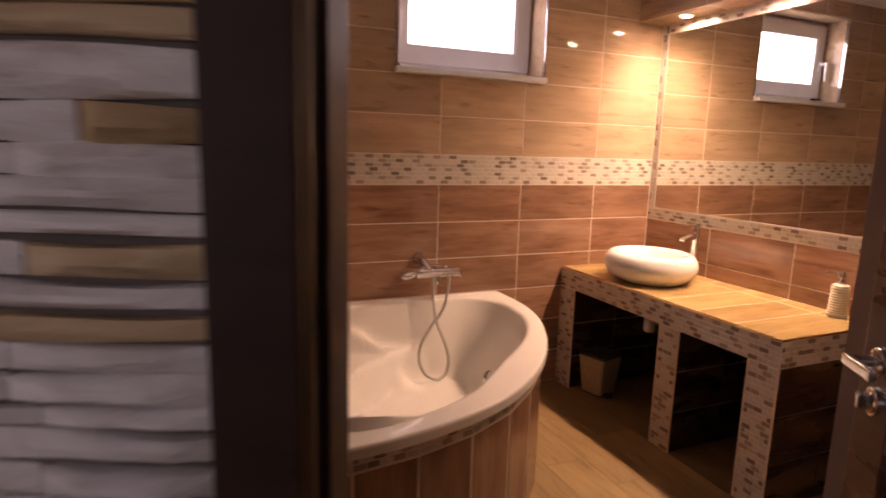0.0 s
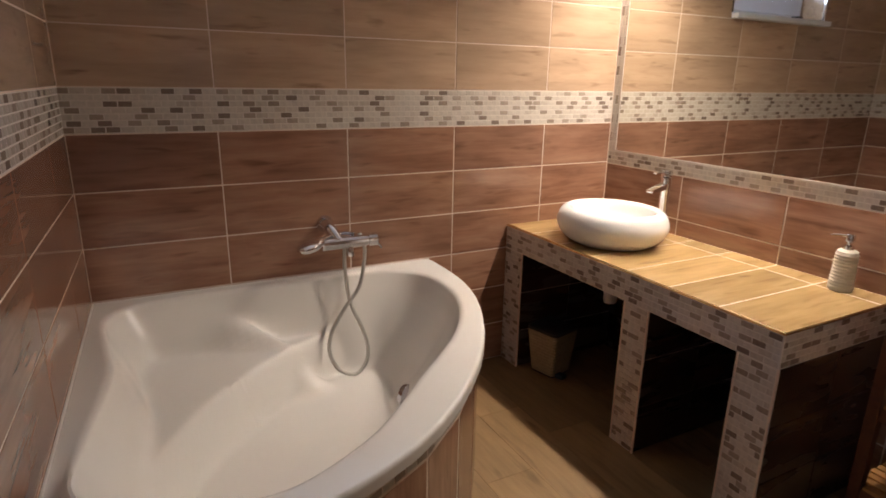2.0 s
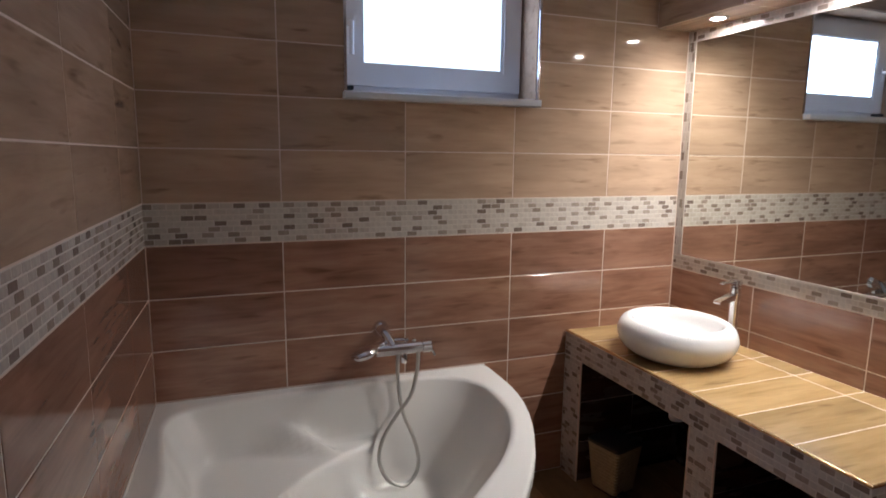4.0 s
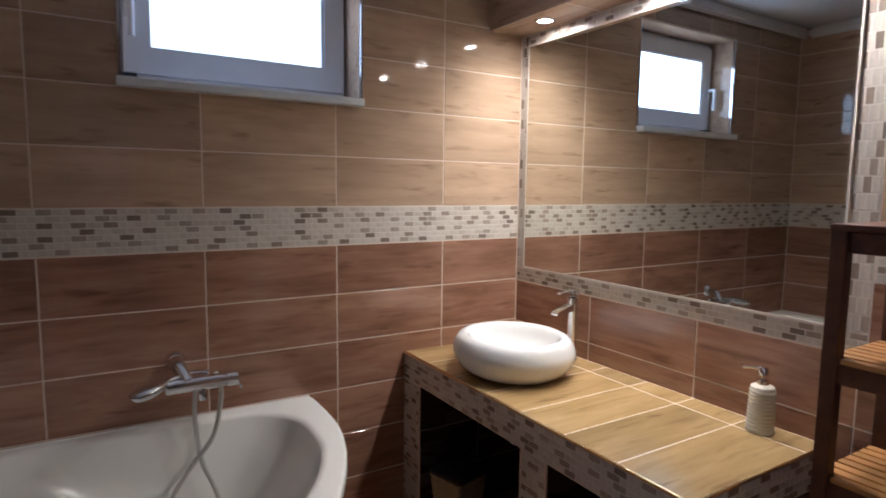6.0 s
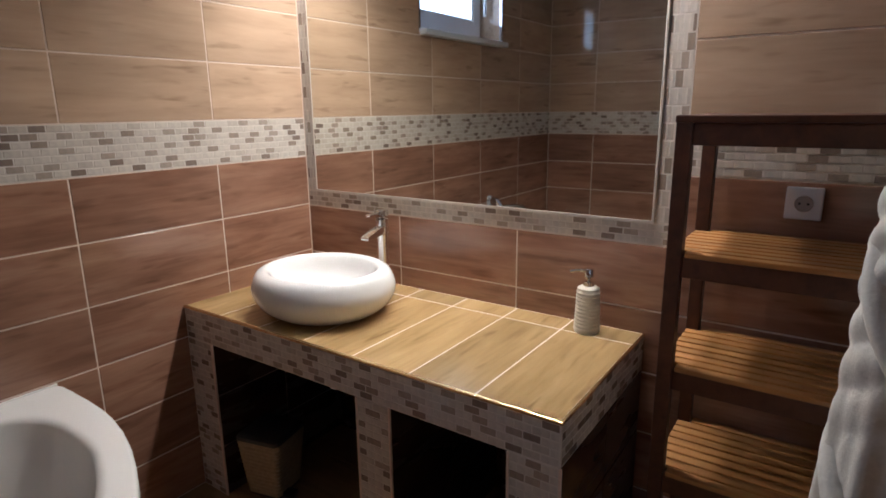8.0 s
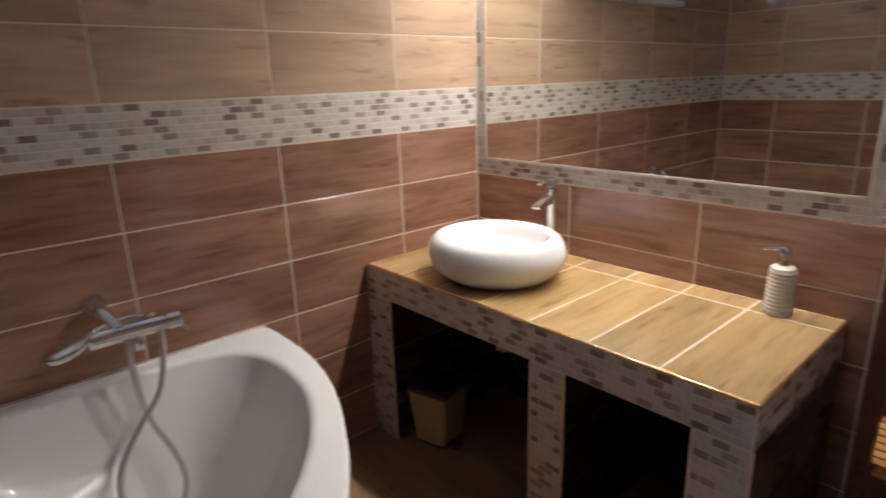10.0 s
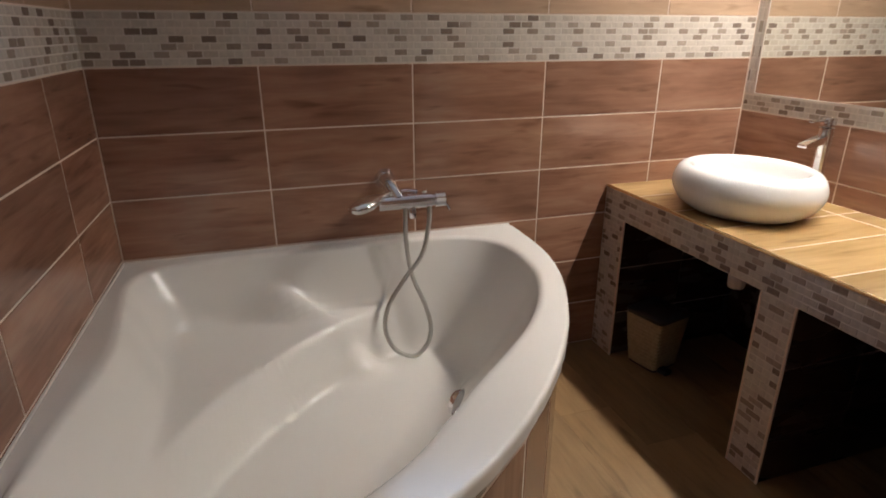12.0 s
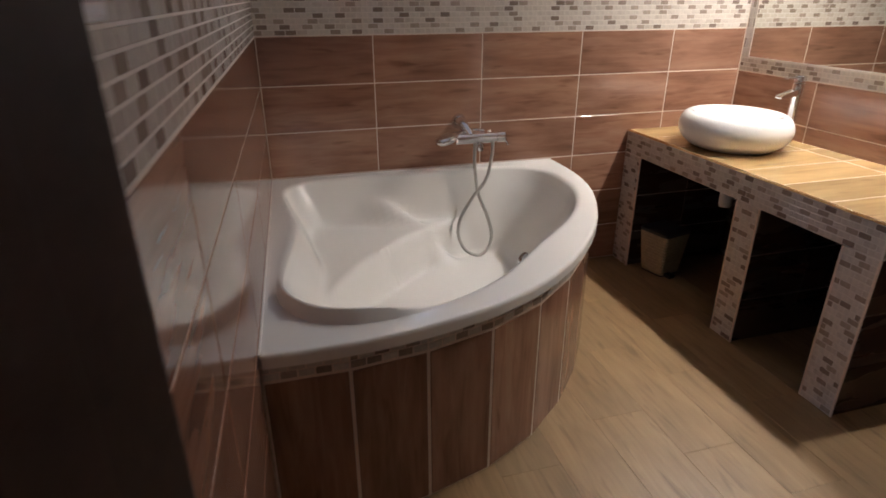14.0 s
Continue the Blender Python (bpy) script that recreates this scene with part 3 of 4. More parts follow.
def build_vanity():
    v = thing("vanity_counter", "tiled masonry vanity counter with mosaic front and open bays", "vanity")
    slab = part("slab", box((CX + 0.006, CY + 0.006, FASC), (W - 0.001, -0.001, CZ - 0.0008)), M_GROUT, v, "masonry slab")
    FR = plane_pose((CX, 0, 0), (0, -1, 0), (-1, 0, 0))
    EN = plane_pose((0, CY, 0), (1, 0, 0), (0, -1, 0))
    TOP = plane_pose((0, 0, CZ), (1, 0, 0), (0, 0, 1))   # local z is +y
    cols = [0.0, -0.2, -0.402, -0.604, -0.806, -1.008, -1.212, CY + 0.004]
    for a, b in zip(cols, cols[1:]):
        lay("counter_tile", slab, TOP, (CX + 0.008, 2.330, b + 0.0019, a - 0.0019), M_COUNTER)
        lay("counter_tile", slab, TOP, (2.335, W - 0.004, b + 0.0019, a - 0.0019), M_COUNTER)
    trim = box((CX - 0.003, CY - 0.003, CZ - 0.007), (CX + 0.007, -0.001, CZ + 0.002), 0.002)
    part("edge_trim", trim, M_BRASS, v, "brass edge profile")
    part("edge_trim", box((CX + 0.0075, CY - 0.003, CZ - 0.007), (W - 0.004, CY + 0.004, CZ + 0.002), 0.002), M_BRASS, v, "brass edge profile")
    part("fascia", box((0.001, 0.0012, FASC), (-CY, 0.006, CZ - 0.008)), M_MGROUT, v, "mosaic fascia", at=FR)
    chips(slab, FR, 0.004, -CY - 0.003, FASC + 0.002, CZ - 0.009, (0, 9))
    part("fascia", box((CX + 0.0005, 0.0012, FASC), (W - 0.003, 0.006, CZ - 0.008)), M_MGROUT, v, "mosaic end strip", at=EN)
    chips(slab, EN, CX + 0.003, W - 0.004, FASC + 0.002, CZ - 0.009, (0, 9))
    # panels added at the back of the bays, their colour carrying the shade
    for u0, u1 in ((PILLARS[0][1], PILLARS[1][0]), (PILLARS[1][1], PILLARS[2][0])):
        part("bay_back", box((W - 0.022, -u1 + 0.003, FZ), (W - 0.008, -u0 - 0.003, FASC - 0.002)), M_BAY_SHADE, v, "added back panel coloured for the bay's shade")
    for u0, u1 in PILLARS:
        p = part("pillar", box((CX + 0.006, -u1 + 0.006, FZ), (W - 0.001, -u0 - (0.006 if u0 else 0.001), FASC - 0.001)), M_GROUT, v, "masonry pillar wall")
        part("pillar_front", box((u0 + 0.001, 0.0012, FZ), (u1 - 0.0005, 0.006, FASC - 0.001)), M_MGROUT, p, "mosaic front", at=FR)
        chips(p, FR, u0 + 0.003, u1 - 0.004, FZ + 0.002, FASC - 0.002, (0, 9))
        for side, uu in ((1, u0), (-1, u1)):
            if uu == 0.0:
                continue
            # brown side tiles, with the shade on them put into the colour
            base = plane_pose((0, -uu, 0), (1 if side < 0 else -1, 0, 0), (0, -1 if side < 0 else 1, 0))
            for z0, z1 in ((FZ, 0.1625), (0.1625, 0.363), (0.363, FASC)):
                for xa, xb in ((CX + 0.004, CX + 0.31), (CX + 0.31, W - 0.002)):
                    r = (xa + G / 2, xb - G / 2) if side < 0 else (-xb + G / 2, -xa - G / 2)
                    lay("side_tile", p, base, (*r, z0 + G / 2, z1 - G / 2), M_BAY_SHADE)
            part("corner_trim", box((CX - 0.002, -uu - 0.003, FZ), (CX + 0.006, -uu + 0.003, FASC - 0.001), 0.001), M_GROUT, p, "pale corner bead")
    return v


build_vanity()


def build_basin():
    b = thing("basin", "round white ceramic vessel basin on the counter", "basin", at=pose(2.066, -0.456, CZ + 0.003))
    prof = [(0.0, 0.004), (0.15, 0.002), (0.172, 0.0), (0.19, 0.006), (0.222, 0.028), (0.243, 0.058), (0.25, 0.085), (0.243, 0.113), (0.230, 0.134), (0.213, 0.144),
            (0.199, 0.1455), (0.186, 0.138), (0.176, 0.120), (0.158, 0.085), (0.122, 0.052), (0.07, 0.036), (0.025, 0.030), (0.0, 0.030)]
    pts = spline([(r, 0, z) for r, z in prof], 3)
    bm = lathe([(max(0.0, p.x), p.z * 1.04) for p in pts], 72, sx=0.93, sy=1.01)
    o = part("bowl", bm, M_CERAMIC, b, "glazed white bowl", 60)
    o.location = (0, 0, 0)
    o = part("drain", lathe([(0, 0.036), (0.02, 0.036), (0.03, 0.032), (0.03, 0.029)], 24), M_CHROME, b, "chrome drain", 40)
    o.location = (0, 0, 0)


build_basin()


def tapered_spout():
    bm = box((-0.120, -0.018, 0.212), (-0.012, 0.018, 0.246))
    for v in bm.verts:
        if v.co.x < -0.1:
            v.co.z = 0.206 if v.co.z < 0.23 else 0.220
    bmesh.ops.bevel(bm, geom=bm.edges[:], offset=0.005, segments=2, affect="EDGES", profile=0.6)
    return bm


def build_basin_tap():
    t = thing("basin_tap", "tall chrome basin tap behind the bowl", "tap", at=pose(2.372, -0.462, CZ + 0.0025, 0, 0, 8))
    for nm, bm, lab in (
            ("base", lathe([(0, 0), (0.026, 0), (0.026, 0.006), (0.02, 0.012), (0, 0.012)], 28), "chrome base ring"),
            ("body", lathe([(0.0, 0.008), (0.024, 0.01), (0.0225, 0.10), (0.0215, 0.20), (0.024, 0.235), (0.024, 0.268), (0.0, 0.272)], 28), "chrome column"),
            ("spout", tapered_spout(), "flat chrome spout"),
            ("cap", lathe([(0.0, 0.273), (0.024, 0.274), (0.025, 0.296), (0.021, 0.302), (0, 0.302)], 28), "chrome lever cap"),
            ("lever", box((-0.095, -0.010, 0.291), (-0.018, 0.010, 0.299), 0.003), "chrome lever")):
        o = part(nm, bm, M_CHROME, t, lab, 40)
        o.location = (0, 0, 0)


build_basin_tap()


def build_soap():
    s = thing("soap_dispenser", "ribbed cream soap dispenser with a chrome pump", "soap dispenser", at=pose(2.36, -1.285, CZ + 0.001, 0, 0, -70))
    prof = [(0.0, 0.0), (0.036, 0.0), (0.0385, 0.004)]
    for i in range(11):
        z = 0.008 + i * 0.0115
        k = 1 - 0.10 * (i / 10)
        prof += [(0.0385 * k, z), (0.0400 * k, z + 0.004), (0.0362 * k, z + 0.0095)]
    prof += [(0.033, 0.139), (0.024, 0.145), (0.0, 0.146)]
    for nm, bm, mat, lab in (
            ("bottle", lathe(prof, 36), M_SOAP, "ribbed cream bottle"),
            ("collar", lathe([(0, 0.144), (0.017, 0.144), (0.017, 0.158), (0.008, 0.162), (0, 0.162)], 24), M_CHROME, "chrome collar"),
            ("pump", lathe([(0, 0.160), (0.007, 0.160), (0.007, 0.172), (0.014, 0.173), (0.0145, 0.196), (0.012, 0.2), (0, 0.2)], 24), M_CHROME, "chrome pump head"),
            ("nozzle", tube(spline([(-0.01, 0, 0.192), (-0.04, 0, 0.191), (-0.056, 0, 0.187)], 5), 0.0046, 8), M_CHROME, "chrome nozzle")):
        o = part(nm, bm, mat, s, lab, 40)
        o.location = (0, 0, 0)


build_soap()


def build_trap():
    t = thing("bottle_trap", "white plastic bottle trap below the counter", "trap")
    part("tail_pipe", lathe([(0.016, 0), (0.016, 0.10)], 20, m=Matrix.Translation((2.06, -0.50, FASC - 0.10))), M_PVC, t, "", 40)
    part("cup", lathe([(0, 0), (0.027, 0.0), (0.03, 0.01), (0.03, 0.065), (0.02, 0.075), (0, 0.075)], 24, m=Matrix.Translation((2.06, -0.50, 0.405))), M_PVC, t, "", 40)
    part("waste_pipe", tube(spline([(2.06, -0.50, 0.45), (2.2, -0.50, 0.45), (W, -0.50, 0.44)], 6), 0.016, 14), M_PVC, t, "", 40)


build_trap()


def rounded_square(half, corner, z, n=5):
    pts = []
    for k, (cx, cy) in enumerate(((1, 1), (-1, 1), (-1, -1), (1, -1))):
        for i in range(n + 1):
            a = math.pi / 2 * (k + i / n)
            pts.append((cx * (half - corner) + corner * math.cos(a), cy * (half - corner) + corner * math.sin(a), z))
    return pts


def loft(outlines):
    bm = bmesh.new()
    rings = [[bm.verts.new(p) for p in o] for o in outlines]
    for a, b in zip(rings, rings[1:]):
        for i in range(len(a)):
            j = (i + 1) % len(a)
            bm.faces.new((a[i], a[j], b[j], b[i]))
    bm.faces.new(rings[0][::-1])
    bm.faces.new(rings[-1])
    return bm


def build_bin():
    b = thing("waste_bin", "small square cream woven waste bin with a dark lid", "waste bin", at=pose(1.955, -0.243, FZ, 0, 0, 14))
    rows = [rounded_square(0.068, 0.018, 0.008)]
    for i in range(13):
        z, w = 0.010 + i * 0.0165, 0.070 + 0.0015 * i
        rows += [rounded_square(w, 0.018, z), rounded_square(w + 0.003, 0.018, z + 0.008), rounded_square(w, 0.018, z + 0.016)]
    rows.append(rounded_square(0.088, 0.018, 0.227))
    for nm, bm, mat, lab in (("body", loft(rows), M_WICKER, "woven cream body"),
                             ("foot", loft([rounded_square(0.068, 0.018, 0.0), rounded_square(0.068, 0.018, 0.0075)]), M_BLACK, "dark foot"),
                             ("lid", loft([rounded_square(0.090, 0.02, 0.2275), rounded_square(0.092, 0.02, 0.232), rounded_square(0.091, 0.02, 0.242), rounded_square(0.078, 0.02, 0.249)]), M_BLACK, "dark lid"),
                             ("pedal", box((-0.055, -0.115, 0.006), (-0.015, -0.072, 0.024), 0.004), M_BLACK, "dark pedal")):
        o = part(nm, bm, mat, b, lab, 50)
        o.location = (0, 0, 0)


build_bin()


# ---- bath mixer ----
def build_mixer():
    m = thing("bath_mixer", "chrome wall bath mixer with hand shower and hose", "tap", at=pose(-0.011, 0, -0.011))
    y = -0.105
    fl = lathe([(0, 0.03), (0.018, 0.03), (0.03, 0.014), (0.036, 0.0)], 28, m=plane_pose((0.905, -0.001, 0.786), (1, 0, 0), (0, -1, 0)) @ Matrix.Rotation(radians(90), 4, "X"))
    part("flange", fl, M_CHROME, m, "chrome wall flange", 40)
    part("inlet", tube(spline([(0.905, -0.02, 0.786), (0.909, -0.06, 0.776), (0.93, y, 0.733)], 5), 0.025, 18), M_CHROME, m, "", 40)
    bar = lathe([(0, 0), (0.022, 0.0), (0.026, 0.004), (0.026, 0.188), (0.022, 0.190), (0.022, 0.198), (0.027, 0.2), (0.027, 0.236), (0.023, 0.24), (0, 0.24)], 32,
                m=Matrix.Translation((0.858, y, 0.725)) @ Matrix.Rotation(radians(90), 4, "Y"))
    part("body", bar, M_CHROME, m, "horizontal chrome mixer body", 40)
    part("lever", tube(spline([(1.085, y, 0.725), (1.10, y - 0.02, 0.705), (1.105, y - 0.03, 0.69)], 4), 0.005, 8), M_CHROME, m, "chrome lever", 40)
    part("spout", tube(spline([(0.975, y, 0.72), (0.975, y - 0.012, 0.695), (0.975, y - 0.015, 0.668)], 4), 0.014, 16), M_CHROME, m, "short chrome spout", 40)
    hs = tube(spline([(0.752, y - 0.07, 0.712), (0.80, y - 0.05, 0.73), (0.86, y - 0.01, 0.757), (0.94, y + 0.02, 0.772), (1.0, y + 0.015, 0.765)], 6), lambda t: 0.013 if t > 0.5 else 0.013 + 0.022 * math.sin(math.pi * min(1.0, (0.5 - t) * 2)) ** 0.7 + 0.004, 16)
    bmesh.ops.scale(hs, vec=(1, 1, 0.55), space=Matrix.Translation((-0.87, -y, -0.745)), verts=hs.verts)
    part("hand_shower", hs, M_CHROME, m, "flat chrome hand shower", 40)
    lean = -0.035
    pts = [(0.955, y - 0.005, 0.70), (0.958, y - 0.02, 0.62), (0.975, y - 0.035, 0.52), (1.0, y - 0.05, 0.43), (1.035, y - 0.07, 0.34), (1.05, y - 0.09, 0.26), (1.03, y - 0.11, 0.20), (0.975, y - 0.13, 0.172),
           (0.91, y - 0.12, 0.205), (0.88, y - 0.10, 0.28), (0.90, y - 0.08, 0.36), (0.96, y - 0.055, 0.44), (1.02, y - 0.035, 0.53), (1.04, y - 0.02, 0.62), (1.04, y - 0.01, 0.70), (1.02, y + 0.01, 0.755)]
    pts = [(px + lean * min(1.0, (0.72 - pz) / 0.3), py, pz + (0.015 if pz < 0.5 else 0.0)) for px, py, pz in pts]
    part("hose", tube(spline(pts, 26), 0.0075, 10, ribs=0.12), M_HOSE, m, "ribbed metal shower hose", 70)


build_mixer()


# ---- teak rack ----
def build_rack():
    r = thing("shelf_rack", "dark teak rack with slatted shelves beside the vanity", "rack")
    x0, x1, y0, y1 = 2.085, 2.415, -2.03, -1.565
    s = 0.034
    for px in (x0, x1 - s):
        for py in (y0, y1 - s):
            part("post", box((px, py, FZ), (px + s, py + s, 1.335), 0.003), M_TEAK, r)
    for z in (1.330, 1.03, 0.75, 0.468, 0.185):
        part("apron_rail", box((x0 + 0.006, y0 + s, z - 0.06), (x0 + 0.026, y1 - s, z - 0.012), 0.003), M_TEAK, r)
        part("apron_rail", box((x1 - 0.026, y0 + s, z - 0.06), (x1 - 0.006, y1 - s, z - 0.012), 0.003), M_TEAK, r)
        for py in (y0 + 0.006, y1 - 0.026):
            part("side_rail", box((x0 + s, py, z - 0.05), (x1 - s, py + 0.02, z - 0.012), 0.003), M_TEAK, r)
        if z > 1.3:
            part("top_board", box((x0 - 0.002, y0, z - 0.0115), (x1, y1 + 0.002, z + 0.004), 0.003), M_TEAK, r, "solid teak top")
            continue
        n = 9
        for i in range(n):
            xa = x0 + 0.002 + i * (x1 - x0 - 0.002) / n
            inset = s + 0.002 if z < 1.3 and (xa < x0 + s or xa + 0.03 > x1 - s) else 0.0
            ob = part("slat", box((y0 + inset + 0.004, 0, 0), (y1 - inset - 0.004, 0.028, 0.012), 0.003), M_SLAT, r)
            ob.matrix_world = Matrix.Translation((xa + 0.028, 0, z - 0.012)) @ Matrix.Rotation(radians(90), 4, "Z")


build_rack()


def plate(name, base, u, v, w, label, socket=True):
    p = thing(name, label, "socket" if socket else "switch")
    part("plate", box((u - w / 2, -0.011, v - w / 2), (u + w / 2, 0.001, v + w / 2), 0.004), M_PVC, p, "white plastic plate", at=base)
    if socket:
        m = base @ Matrix.Translation((u, -0.0112, v)) @ Matrix.Rotation(radians(90), 4, "X")
        part("socket_cup", lathe([(0.0, 0.001), (0.017, 0.001), (0.0195, 0.0035), (0.021, 0.0)], 28), M_STUCCO, p, "grey socket cup", 40, at=m)
        for du in (-0.0095, 0.0095):
            part("pin_hole", lathe([(0, 0.0018), (0.003, 0.0018), (0.003, 0.0)], 12), M_BLACK, p, "", at=m @ Matrix.Translation((du, 0, 0)))
    else:
        part("rocker", box((u - w * 0.33, -0.016, v - w * 0.33), (u + w * 0.33, -0.0105, v + w * 0.33), 0.002), M_PVC, p, "white rocker", at=base)


plate("wall_socket", RIGHT, 1.806, 1.112, 0.082, "white wall socket on brown tiles behind the rack")
plate("light_switch", LEFT, -2.14, 1.345, 0.082, "white light switch on the mosaic band", False)


# ---- hanging robe ----
def build_robe():
    r = thing("bathrobe", "white cotton bathrobe hanging in twisted folds from a hook", "bathrobe")
    cx, cy = 1.665, NEAR + 0.098
    bm = bmesh.new()
    rings, n = [], 72
    for i in range(190):
        t = i / 189
        z = 1.66 - t * 1.42
        rad = 0.034 + 0.088 * t ** 1.1
        twist = 230 * t - 105 * t * t
        ring = []
        for k in range(n):
            a = 2 * math.pi * k / n
            lobe = abs(math.sin(2 * a + 0.5 * twist)) ** 0.8
            loose = max(0.0, min(1.0, (t - 0.38) / 0.18))
            fold = 0.9 + 0.18 * (1 - loose) * lobe + loose * (0.10 + 0.06 * math.sin(7 * a + 3 * t) + 0.03 * math.sin(15 * a - 2 * t))
            q = rad * fold
            ring.append(bm.verts.new((cx + q * 1.05 * math.cos(a), max(NEAR + 0.004, cy + q * 0.95 * math.sin(a)), z)))
        rings.append(ring)
    for a, b in zip(rings, rings[1:]):
        for k in range(n):
            bm.faces.new((a[k], a[(k + 1) % n], b[(k + 1) % n], b[k]))
    bm.faces.new(rings[0])
    bm.faces.new(rings[-1])
    part("robe_body", bm, M_TOWEL, r, "white cotton folds", 80)
    for s in (0, 1):
        pts = [Vector((cx - 0.02 + (0.018 + 0.062 * t) * math.cos(s * math.pi + 11 * t + 2.4), cy + (0.02 + 0.055 * t) * math.sin(s * math.pi + 11 * t + 2.4), 1.62 - 0.95 * t)) for t in (k / 60 for k in range(61))]
        pts = [Vector((p.x, max(p.y, NEAR + 0.025), p.z)) for p in pts]
        part("cord", tube(pts, 0.018, 10), M_TOWEL, r, "thick white cotton cord", 80)
    h = thing("wall_hook", "chrome wall hook holding the bathrobe", "hook")
    part("hook_plate", box((cx - 0.02, NEAR - 0.001, 1.64), (cx + 0.02, NEAR + 0.008, 1.72), 0.003), M_CHROME, h)
    part("hook_arm", tube(spline([(cx, NEAR + 0.004, 1.67), (cx, NEAR + 0.09, 1.655), (cx, NEAR + 0.13, 1.66), (cx, NEAR + 0.145, 1.69)], 6), 0.006, 10), M_CHROME, h)


build_robe()


# ---- door ----
def build_door():
    E, ang, L = Vector((0.963, -2.206)), 55, 0.74
    d = thing("door_1", "dark stained wooden door standing open with a chrome handle", "door", kind="structure",
              at=pose(E.x, E.y, FZ + 0.008, 0, 0, ang))
    # local x runs from the hinge (-L) to the free edge (0); the room face is +y
    hgt, th, st = 2.03, 0.04, 0.115
    for nm, lo, hi in (("stile", (-st, -th, 0), (0, 0, hgt)), ("stile", (-L, -th, 0), (-L + st, 0, hgt)), ("rail", (-L + st, -th, hgt - st), (-st, 0, hgt)),
                       ("rail", (-L + st, -th, 0), (-st, 0, 0.2)), ("rail", (-L + st, -th, 0.88), (-st, 0, 1.0))):
        ob = part(nm, box(lo, hi, 0.004), M_DOOR, d)
        ob.location = (0, 0, 0)
    for z0, z1 in ((0.2, 0.88), (1.0, hgt - st)):
        bm = box((-L + st, -th + 0.014, z0), (-st, -0.014, z1))
        ob = part("panel", bm, M_DOOR, d, "recessed panel")
        ob.location = (0, 0, 0)
    hz, hx = 1.03, -0.062
    for s in (0.0, -th):
        k = 1 if s == 0.0 else -1
        fm = Matrix.Translation((hx, s, hz)) @ Matrix.Rotation(radians(-90 * k), 4, "X")
        rose = part("rose", lathe([(0, 0.009), (0.022, 0.009), (0.026, 0.006), (0.026, -0.001)], 28, m=fm), M_CHROME, d, "round chrome rose", 40)
        km = Matrix.Translation((hx, s, hz - 0.075)) @ Matrix.Rotation(radians(-90 * k), 4, "X")
        esc = part("escutcheon", lathe([(0, 0.009), (0.022, 0.009), (0.026, 0.006), (0.026, -0.001)], 28, m=km), M_CHROME, d, "round chrome key rose", 40)
        lev = part("lever_handle", tube(spline([(hx, s + 0.004 * k, hz), (hx, s + 0.035 * k, hz), (hx, s + 0.057 * k, hz)], 6), 0.0105, 14), M_CHROME, d, "chrome lever handle", 40)
        blade = box((hx - 0.088, min(s + 0.046 * k, s + 0.059 * k), hz - 0.010), (hx + 0.011, max(s + 0.046 * k, s + 0.059 * k), hz + 0.010), 0.003)
        part("lever_blade", blade, M_CHROME, d, "flat chrome lever blade")
        for o in (rose, esc, lev):
            o.location = (0, 0, 0)
    key = part("thumb_turn", box((hx - 0.006, 0.008, hz - 0.09), (hx + 0.006, 0.03, hz - 0.06), 0.003), M_CHROME, d, "chrome thumb turn")
    key.location = (0, 0, 0)


build_door()

# door frame round the entrance
frame_ob = thing("door_frame", "dark stained wooden door frame", "door frame", kind="structure")
part("jamb", box((0.0, 0.0, FZ), (0.075, 0.205, 2.12), 0.003), M_FRAME, frame_ob, at=ENTRY)
part("architrave", box((0.002, -0.018, FZ), (0.073, -0.0005, 2.16), 0.004), M_FRAME, frame_ob, at=ENTRY)
part("stop", box((0.0755, 0.05, FZ), (0.083, 0.12, 2.10), 0.002), M_FRAME, frame_ob, at=ENTRY)
part("header", box((0.076, 0.0, 2.07), (0.90, 0.15, 2.12), 0.003), M_FRAME, frame_ob, at=ENTRY)
part("jamb", box((0.90, -0.10, FZ), (0.95, 0.0, 2.12), 0.003), M_FRAME, frame_ob, at=ENTRY)

# ---- stone cladding beside the entrance ----
stone_wall = part("wall_stone", box((-1.9, 0.0, -0.1), (-0.002, 0.2, HIGH)), M_MORTAR, at=ENTRY)
tagged(stone_wall, "wall clad in rough white and tan ledge stones", "wall", kind="structure")


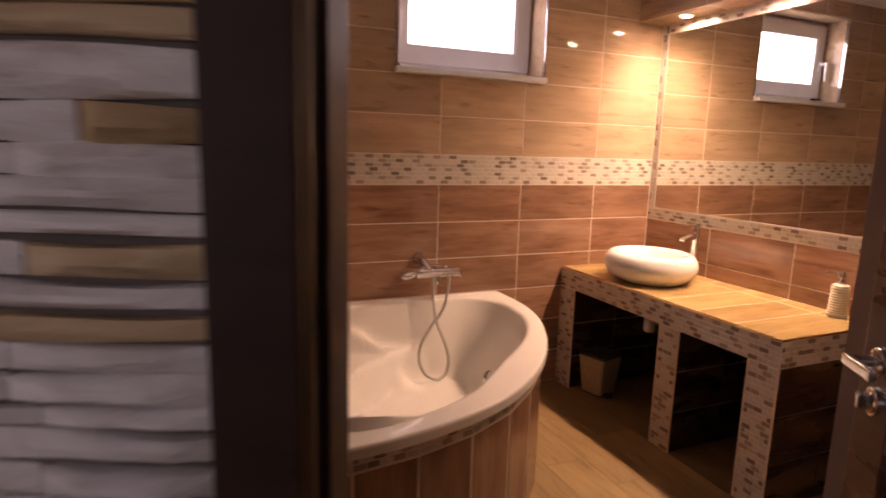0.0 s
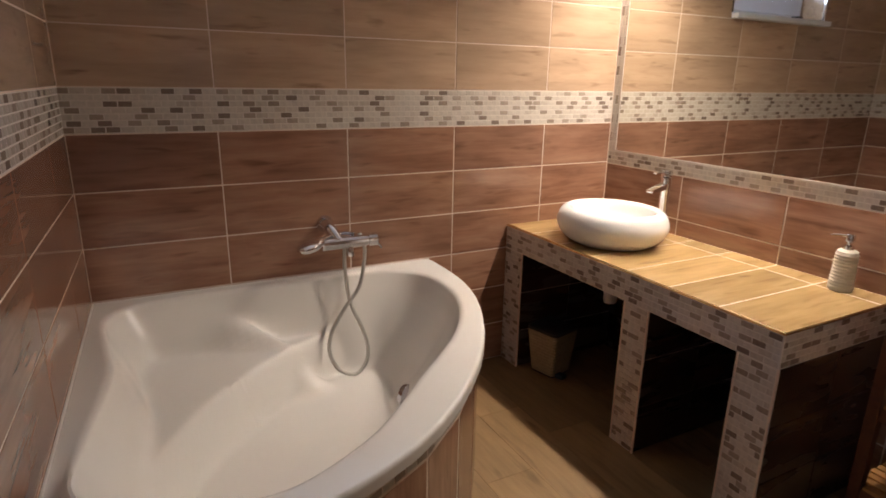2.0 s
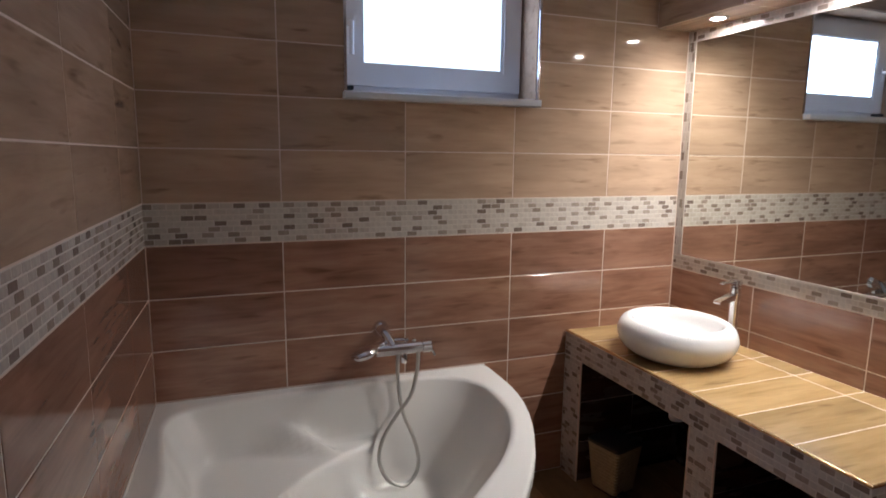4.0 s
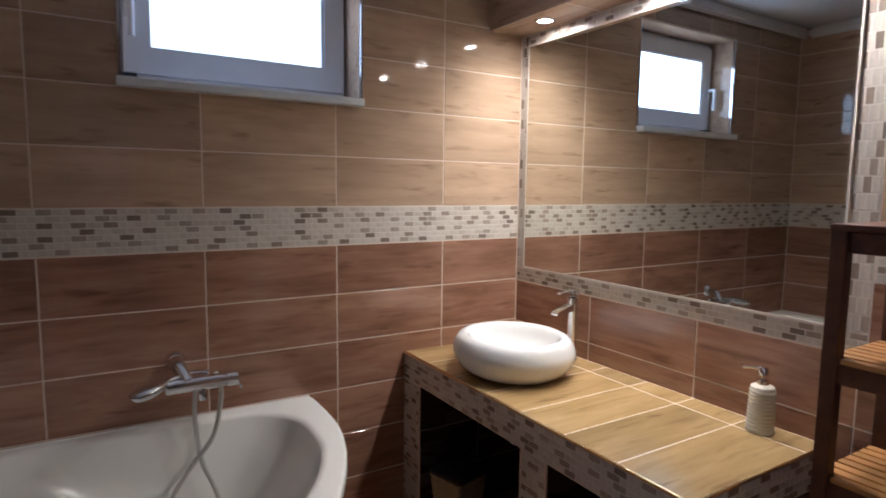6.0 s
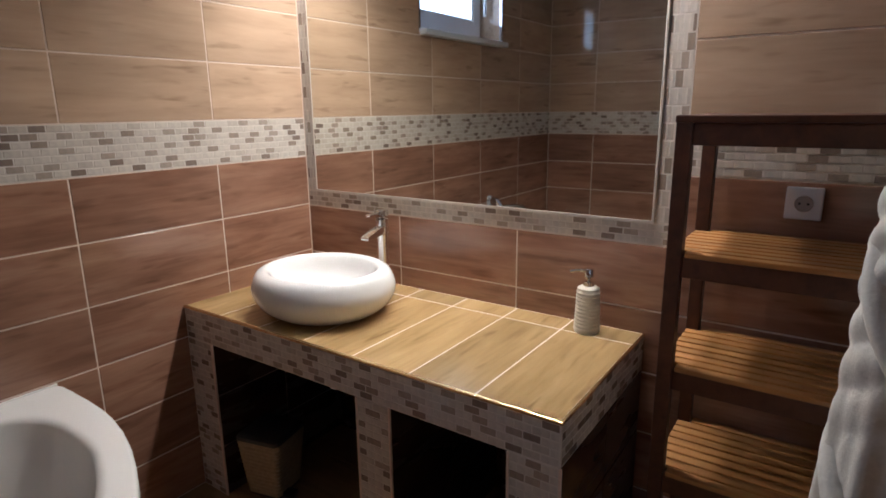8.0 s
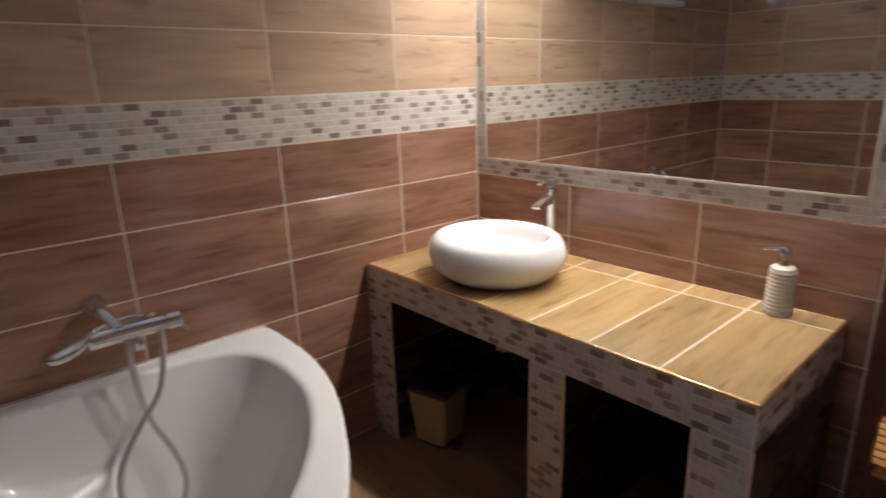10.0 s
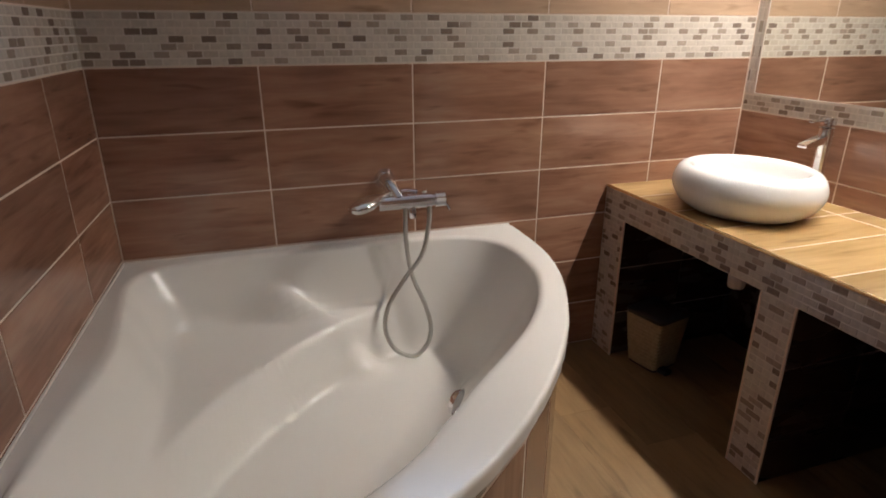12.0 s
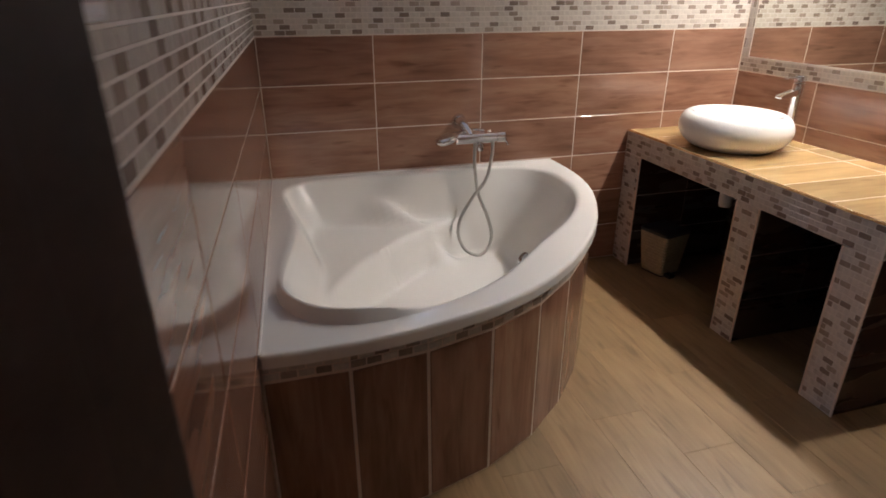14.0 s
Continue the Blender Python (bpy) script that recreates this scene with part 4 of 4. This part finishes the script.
def build_stones():
    rng = random.Random(5)
    courses = [0.020, 0.027, 0.026, 0.026, 0.025, 0.031, 0.022, 0.026, 0.023, 0.029, 0.044, 0.024]   # thin ledges from chest height up
    tan_ends = {3: 0.26, 5: 0.135, 9: 0.085, 11: 0.3}
    z = FZ
    beds = []
    while z < 1.10:
        beds.append((z, min(rng.uniform(0.024, 0.044), 1.13 - z), None))
        z += beds[-1][1]
    beds.append((z, 1.13 - z, None))
    z = 1.13
    for i, h in enumerate(courses):
        beds.append((z, h, i))
        z += h
    while z < HIGH - 0.03:
        beds.append((z, rng.uniform(0.024, 0.044), None))
        z += beds[-1][1]
    for z, h, course in beds:
        x = -0.001
        while x > -1.2:
            w = rng.uniform(0.12, 0.30)
            tan = rng.random() < 0.2
            if course is not None and x > -0.01:
                tan = course in tan_ends
                w = tan_ends[course] if tan else w
            elif course is not None and x > -0.16:
                tan = False
            bm = bmesh.new()
            nx, nz = 12, 5
            grid = []
            dep = rng.uniform(0.010, 0.024)
            for i in range(nx + 1):
                col = []
                for j in range(nz + 1):
                    u, v = i / nx, j / nz
                    edge = min(u * 4, (1 - u) * 4, v * 2.6, (1 - v) * 2.6, 1.0)
                    px, pz = x - w * u, z + h * v
                    bul = dep * (0.35 + 0.65 * edge) + (0.009 * noise.noise(Vector((px * 9, pz * 30, 3))) + 0.005 * noise.noise(Vector((px * 28, pz * 70, 5)))) * edge
                    wob = 0.007 * noise.noise(Vector((px * 6, z * 17 + (7 if j == nz else 0), 9))) if j in (0, nz) else 0
                    col.append(bm.verts.new((px, 0.0 - bul, pz + wob + (0.002 if j == 0 else -0.002 if j == nz else 0))))
                grid.append(col)
            for i in range(nx):
                for j in range(nz):
                    bm.faces.new((grid[i][j], grid[i][j + 1], grid[i + 1][j + 1], grid[i + 1][j]))
            rim = [grid[i][0] for i in range(nx + 1)] + [grid[nx][j] for j in range(1, nz + 1)] + [grid[i][nz] for i in range(nx - 1, -1, -1)] + [grid[0][j] for j in range(nz - 1, 0, -1)]
            back = [bm.verts.new((q.co.x, 0.005, q.co.z)) for q in rim]
            for i in range(len(rim)):
                j = (i + 1) % len(rim)
                bm.faces.new((rim[i], rim[j], back[j], back[i]))
            part("stone", bm, M_TAN if tan else M_STONE, stone_wall, smooth=35)
            x -= w + 0.003


build_stones()

# cornice
corn = bmesh.new()
for lo, hi in (((0.0, -0.05, HIGH - 0.07), (SX, 0.0, HIGH)), ((-0.04, ENTRY_Y, HIGH - 0.07), (0.05, -0.05, HIGH))):
    box(lo, hi, bm=corn)
bmesh.ops.bevel(corn, geom=corn.edges[:], offset=0.02, segments=3, affect="EDGES")
tagged(part("cornice", corn, M_PLASTER, smooth=40), "white moulded cornice under the ceiling", "cornice", kind="structure")

# ---- tiles and mosaics of the setting ----
cols = [X0] + [PITCH * k for k in range(1, 5)] + [W]
tile_wall(wall_back, BACK, cols, ROWS_LOW, M_DARK)
tile_wall(wall_back, BACK, cols, ROWS_UP, M_LIGHT, [(WIN[0] - 0.004, WIN[1] + 0.004, WIN[2] - 0.006, WIN[3] + 0.004)])
mosaic_strip(wall_back, BACK, 0.001, W - 0.001, A + 0.001, B - 0.001)
chips(wall_back, BACK, 0.002, W - 0.002, A + 0.003, B - 0.002, (0.42, 1.98))
lcols = [ENTRY_Y] + [-0.345 - PITCH * k for k in range(3, -1, -1)] + [0.0]
tile_wall(wall_left, LEFT, lcols, ROWS_LOW, M_DARK)
tile_wall(wall_left, LEFT, lcols, ROWS_UP, M_LIGHT)
mosaic_strip(wall_left, LEFT, ENTRY_Y + 0.001, -0.001, A + 0.001, B - 0.001)
chips(wall_left, LEFT, ENTRY_Y + 0.002, -0.002, A + 0.003, B - 0.002, (-1.6, 0.0))
# right wall: lower rows up to the mirror border, then everything right of the mirror
SB = 0.958
rcols = [0.0, 0.495, 1.0, 1.4985, 2.001, -NEAR]
mh = (MIR[0] - 0.08, 1.518, SB, HIGH)
tile_wall(wall_right, RIGHT, rcols, [FZ, 0.152, 0.3535, 0.555, 0.7565, SB, A], M_DARK, [mh])
tile_wall(wall_right, RIGHT, rcols, ROWS_UP, M_LIGHT, [mh])
mosaic_strip(wall_right, RIGHT, 1.519, -NEAR - 0.001, A + 0.001, B - 0.001)
chips(wall_right, RIGHT, 1.521, -NEAR - 0.002, A + 0.003, B - 0.002, (0, 9))
for u0, u1, v0, v1, up in ((0.001, 1.517, SB + 0.001, MIR[2] - 0.007, False), (0.001, MIR[0] - 0.007, MIR[2] - 0.006, SOFFIT_Z - 0.001, True),
                           (MIR[1] + 0.007, 1.517, MIR[2] - 0.006, SOFFIT_Z - 0.001, True), (MIR[0] - 0.006, MIR[1] + 0.006, MIR[3] + 0.007, SOFFIT_Z - 0.001, False)):
    mosaic_strip(wall_right, RIGHT, u0, u1, v0, v1)
    chips(wall_right, RIGHT, u0 + 0.002, u1 - 0.002, v0 + 0.002, v1 - 0.002, (0, 9), upright=up)
# soffit tiles: front and underside
SF = plane_pose((SX, 0, 0), (0, -1, 0), (-1, 0, 0))
for u0, u1 in ((0.0, 0.495), (0.495, 1.0), (1.0, 1.4985), (1.4985, -NEAR)):
    for v0, v1 in ((SOFFIT_Z, 2.312), (2.312, HIGH)):
        lay("soffit_tile", soffit, SF, (u0 + G / 2, u1 - G / 2, v0 + G / 2, v1 - G / 2), M_LIGHT)
UN = plane_pose((0, 0, SOFFIT_Z), (0, -1, 0), (0, 0, -1))   # local z is -x
for u0, u1 in ((0.0, 0.495), (0.495, 1.0), (1.0, 1.4985), (1.4985, -NEAR)):
    lay("soffit_tile", soffit, UN, (u0 + G / 2, u1 - G / 2, -W + G / 2, -SX - G / 2), M_LIGHT)
# floor planks along y
PW, PL = 0.2005, 0.61
FT = plane_pose((0, 0, FZ), (0, 1, 0), (0, 0, 1))
for i in range(-1, 13):
    x0 = 0.009 + i * PW
    off = (i * 0.37) % 1 * PL
    y = -3.15 - off
    while y < 0:
        r = (max(y, -3.1) + 0.0003, min(y + PL, 0.0) - 0.0003, -min(x0 + PW, W) + 0.0003, -max(x0, -0.1) - 0.0003)
        if r[1] - r[0] > 0.02 and r[3] - r[2] > 0.02:
            lay("floor_plank", floor, FT, r, M_FLOOR, 0.006, 0.0005)
        y += PL
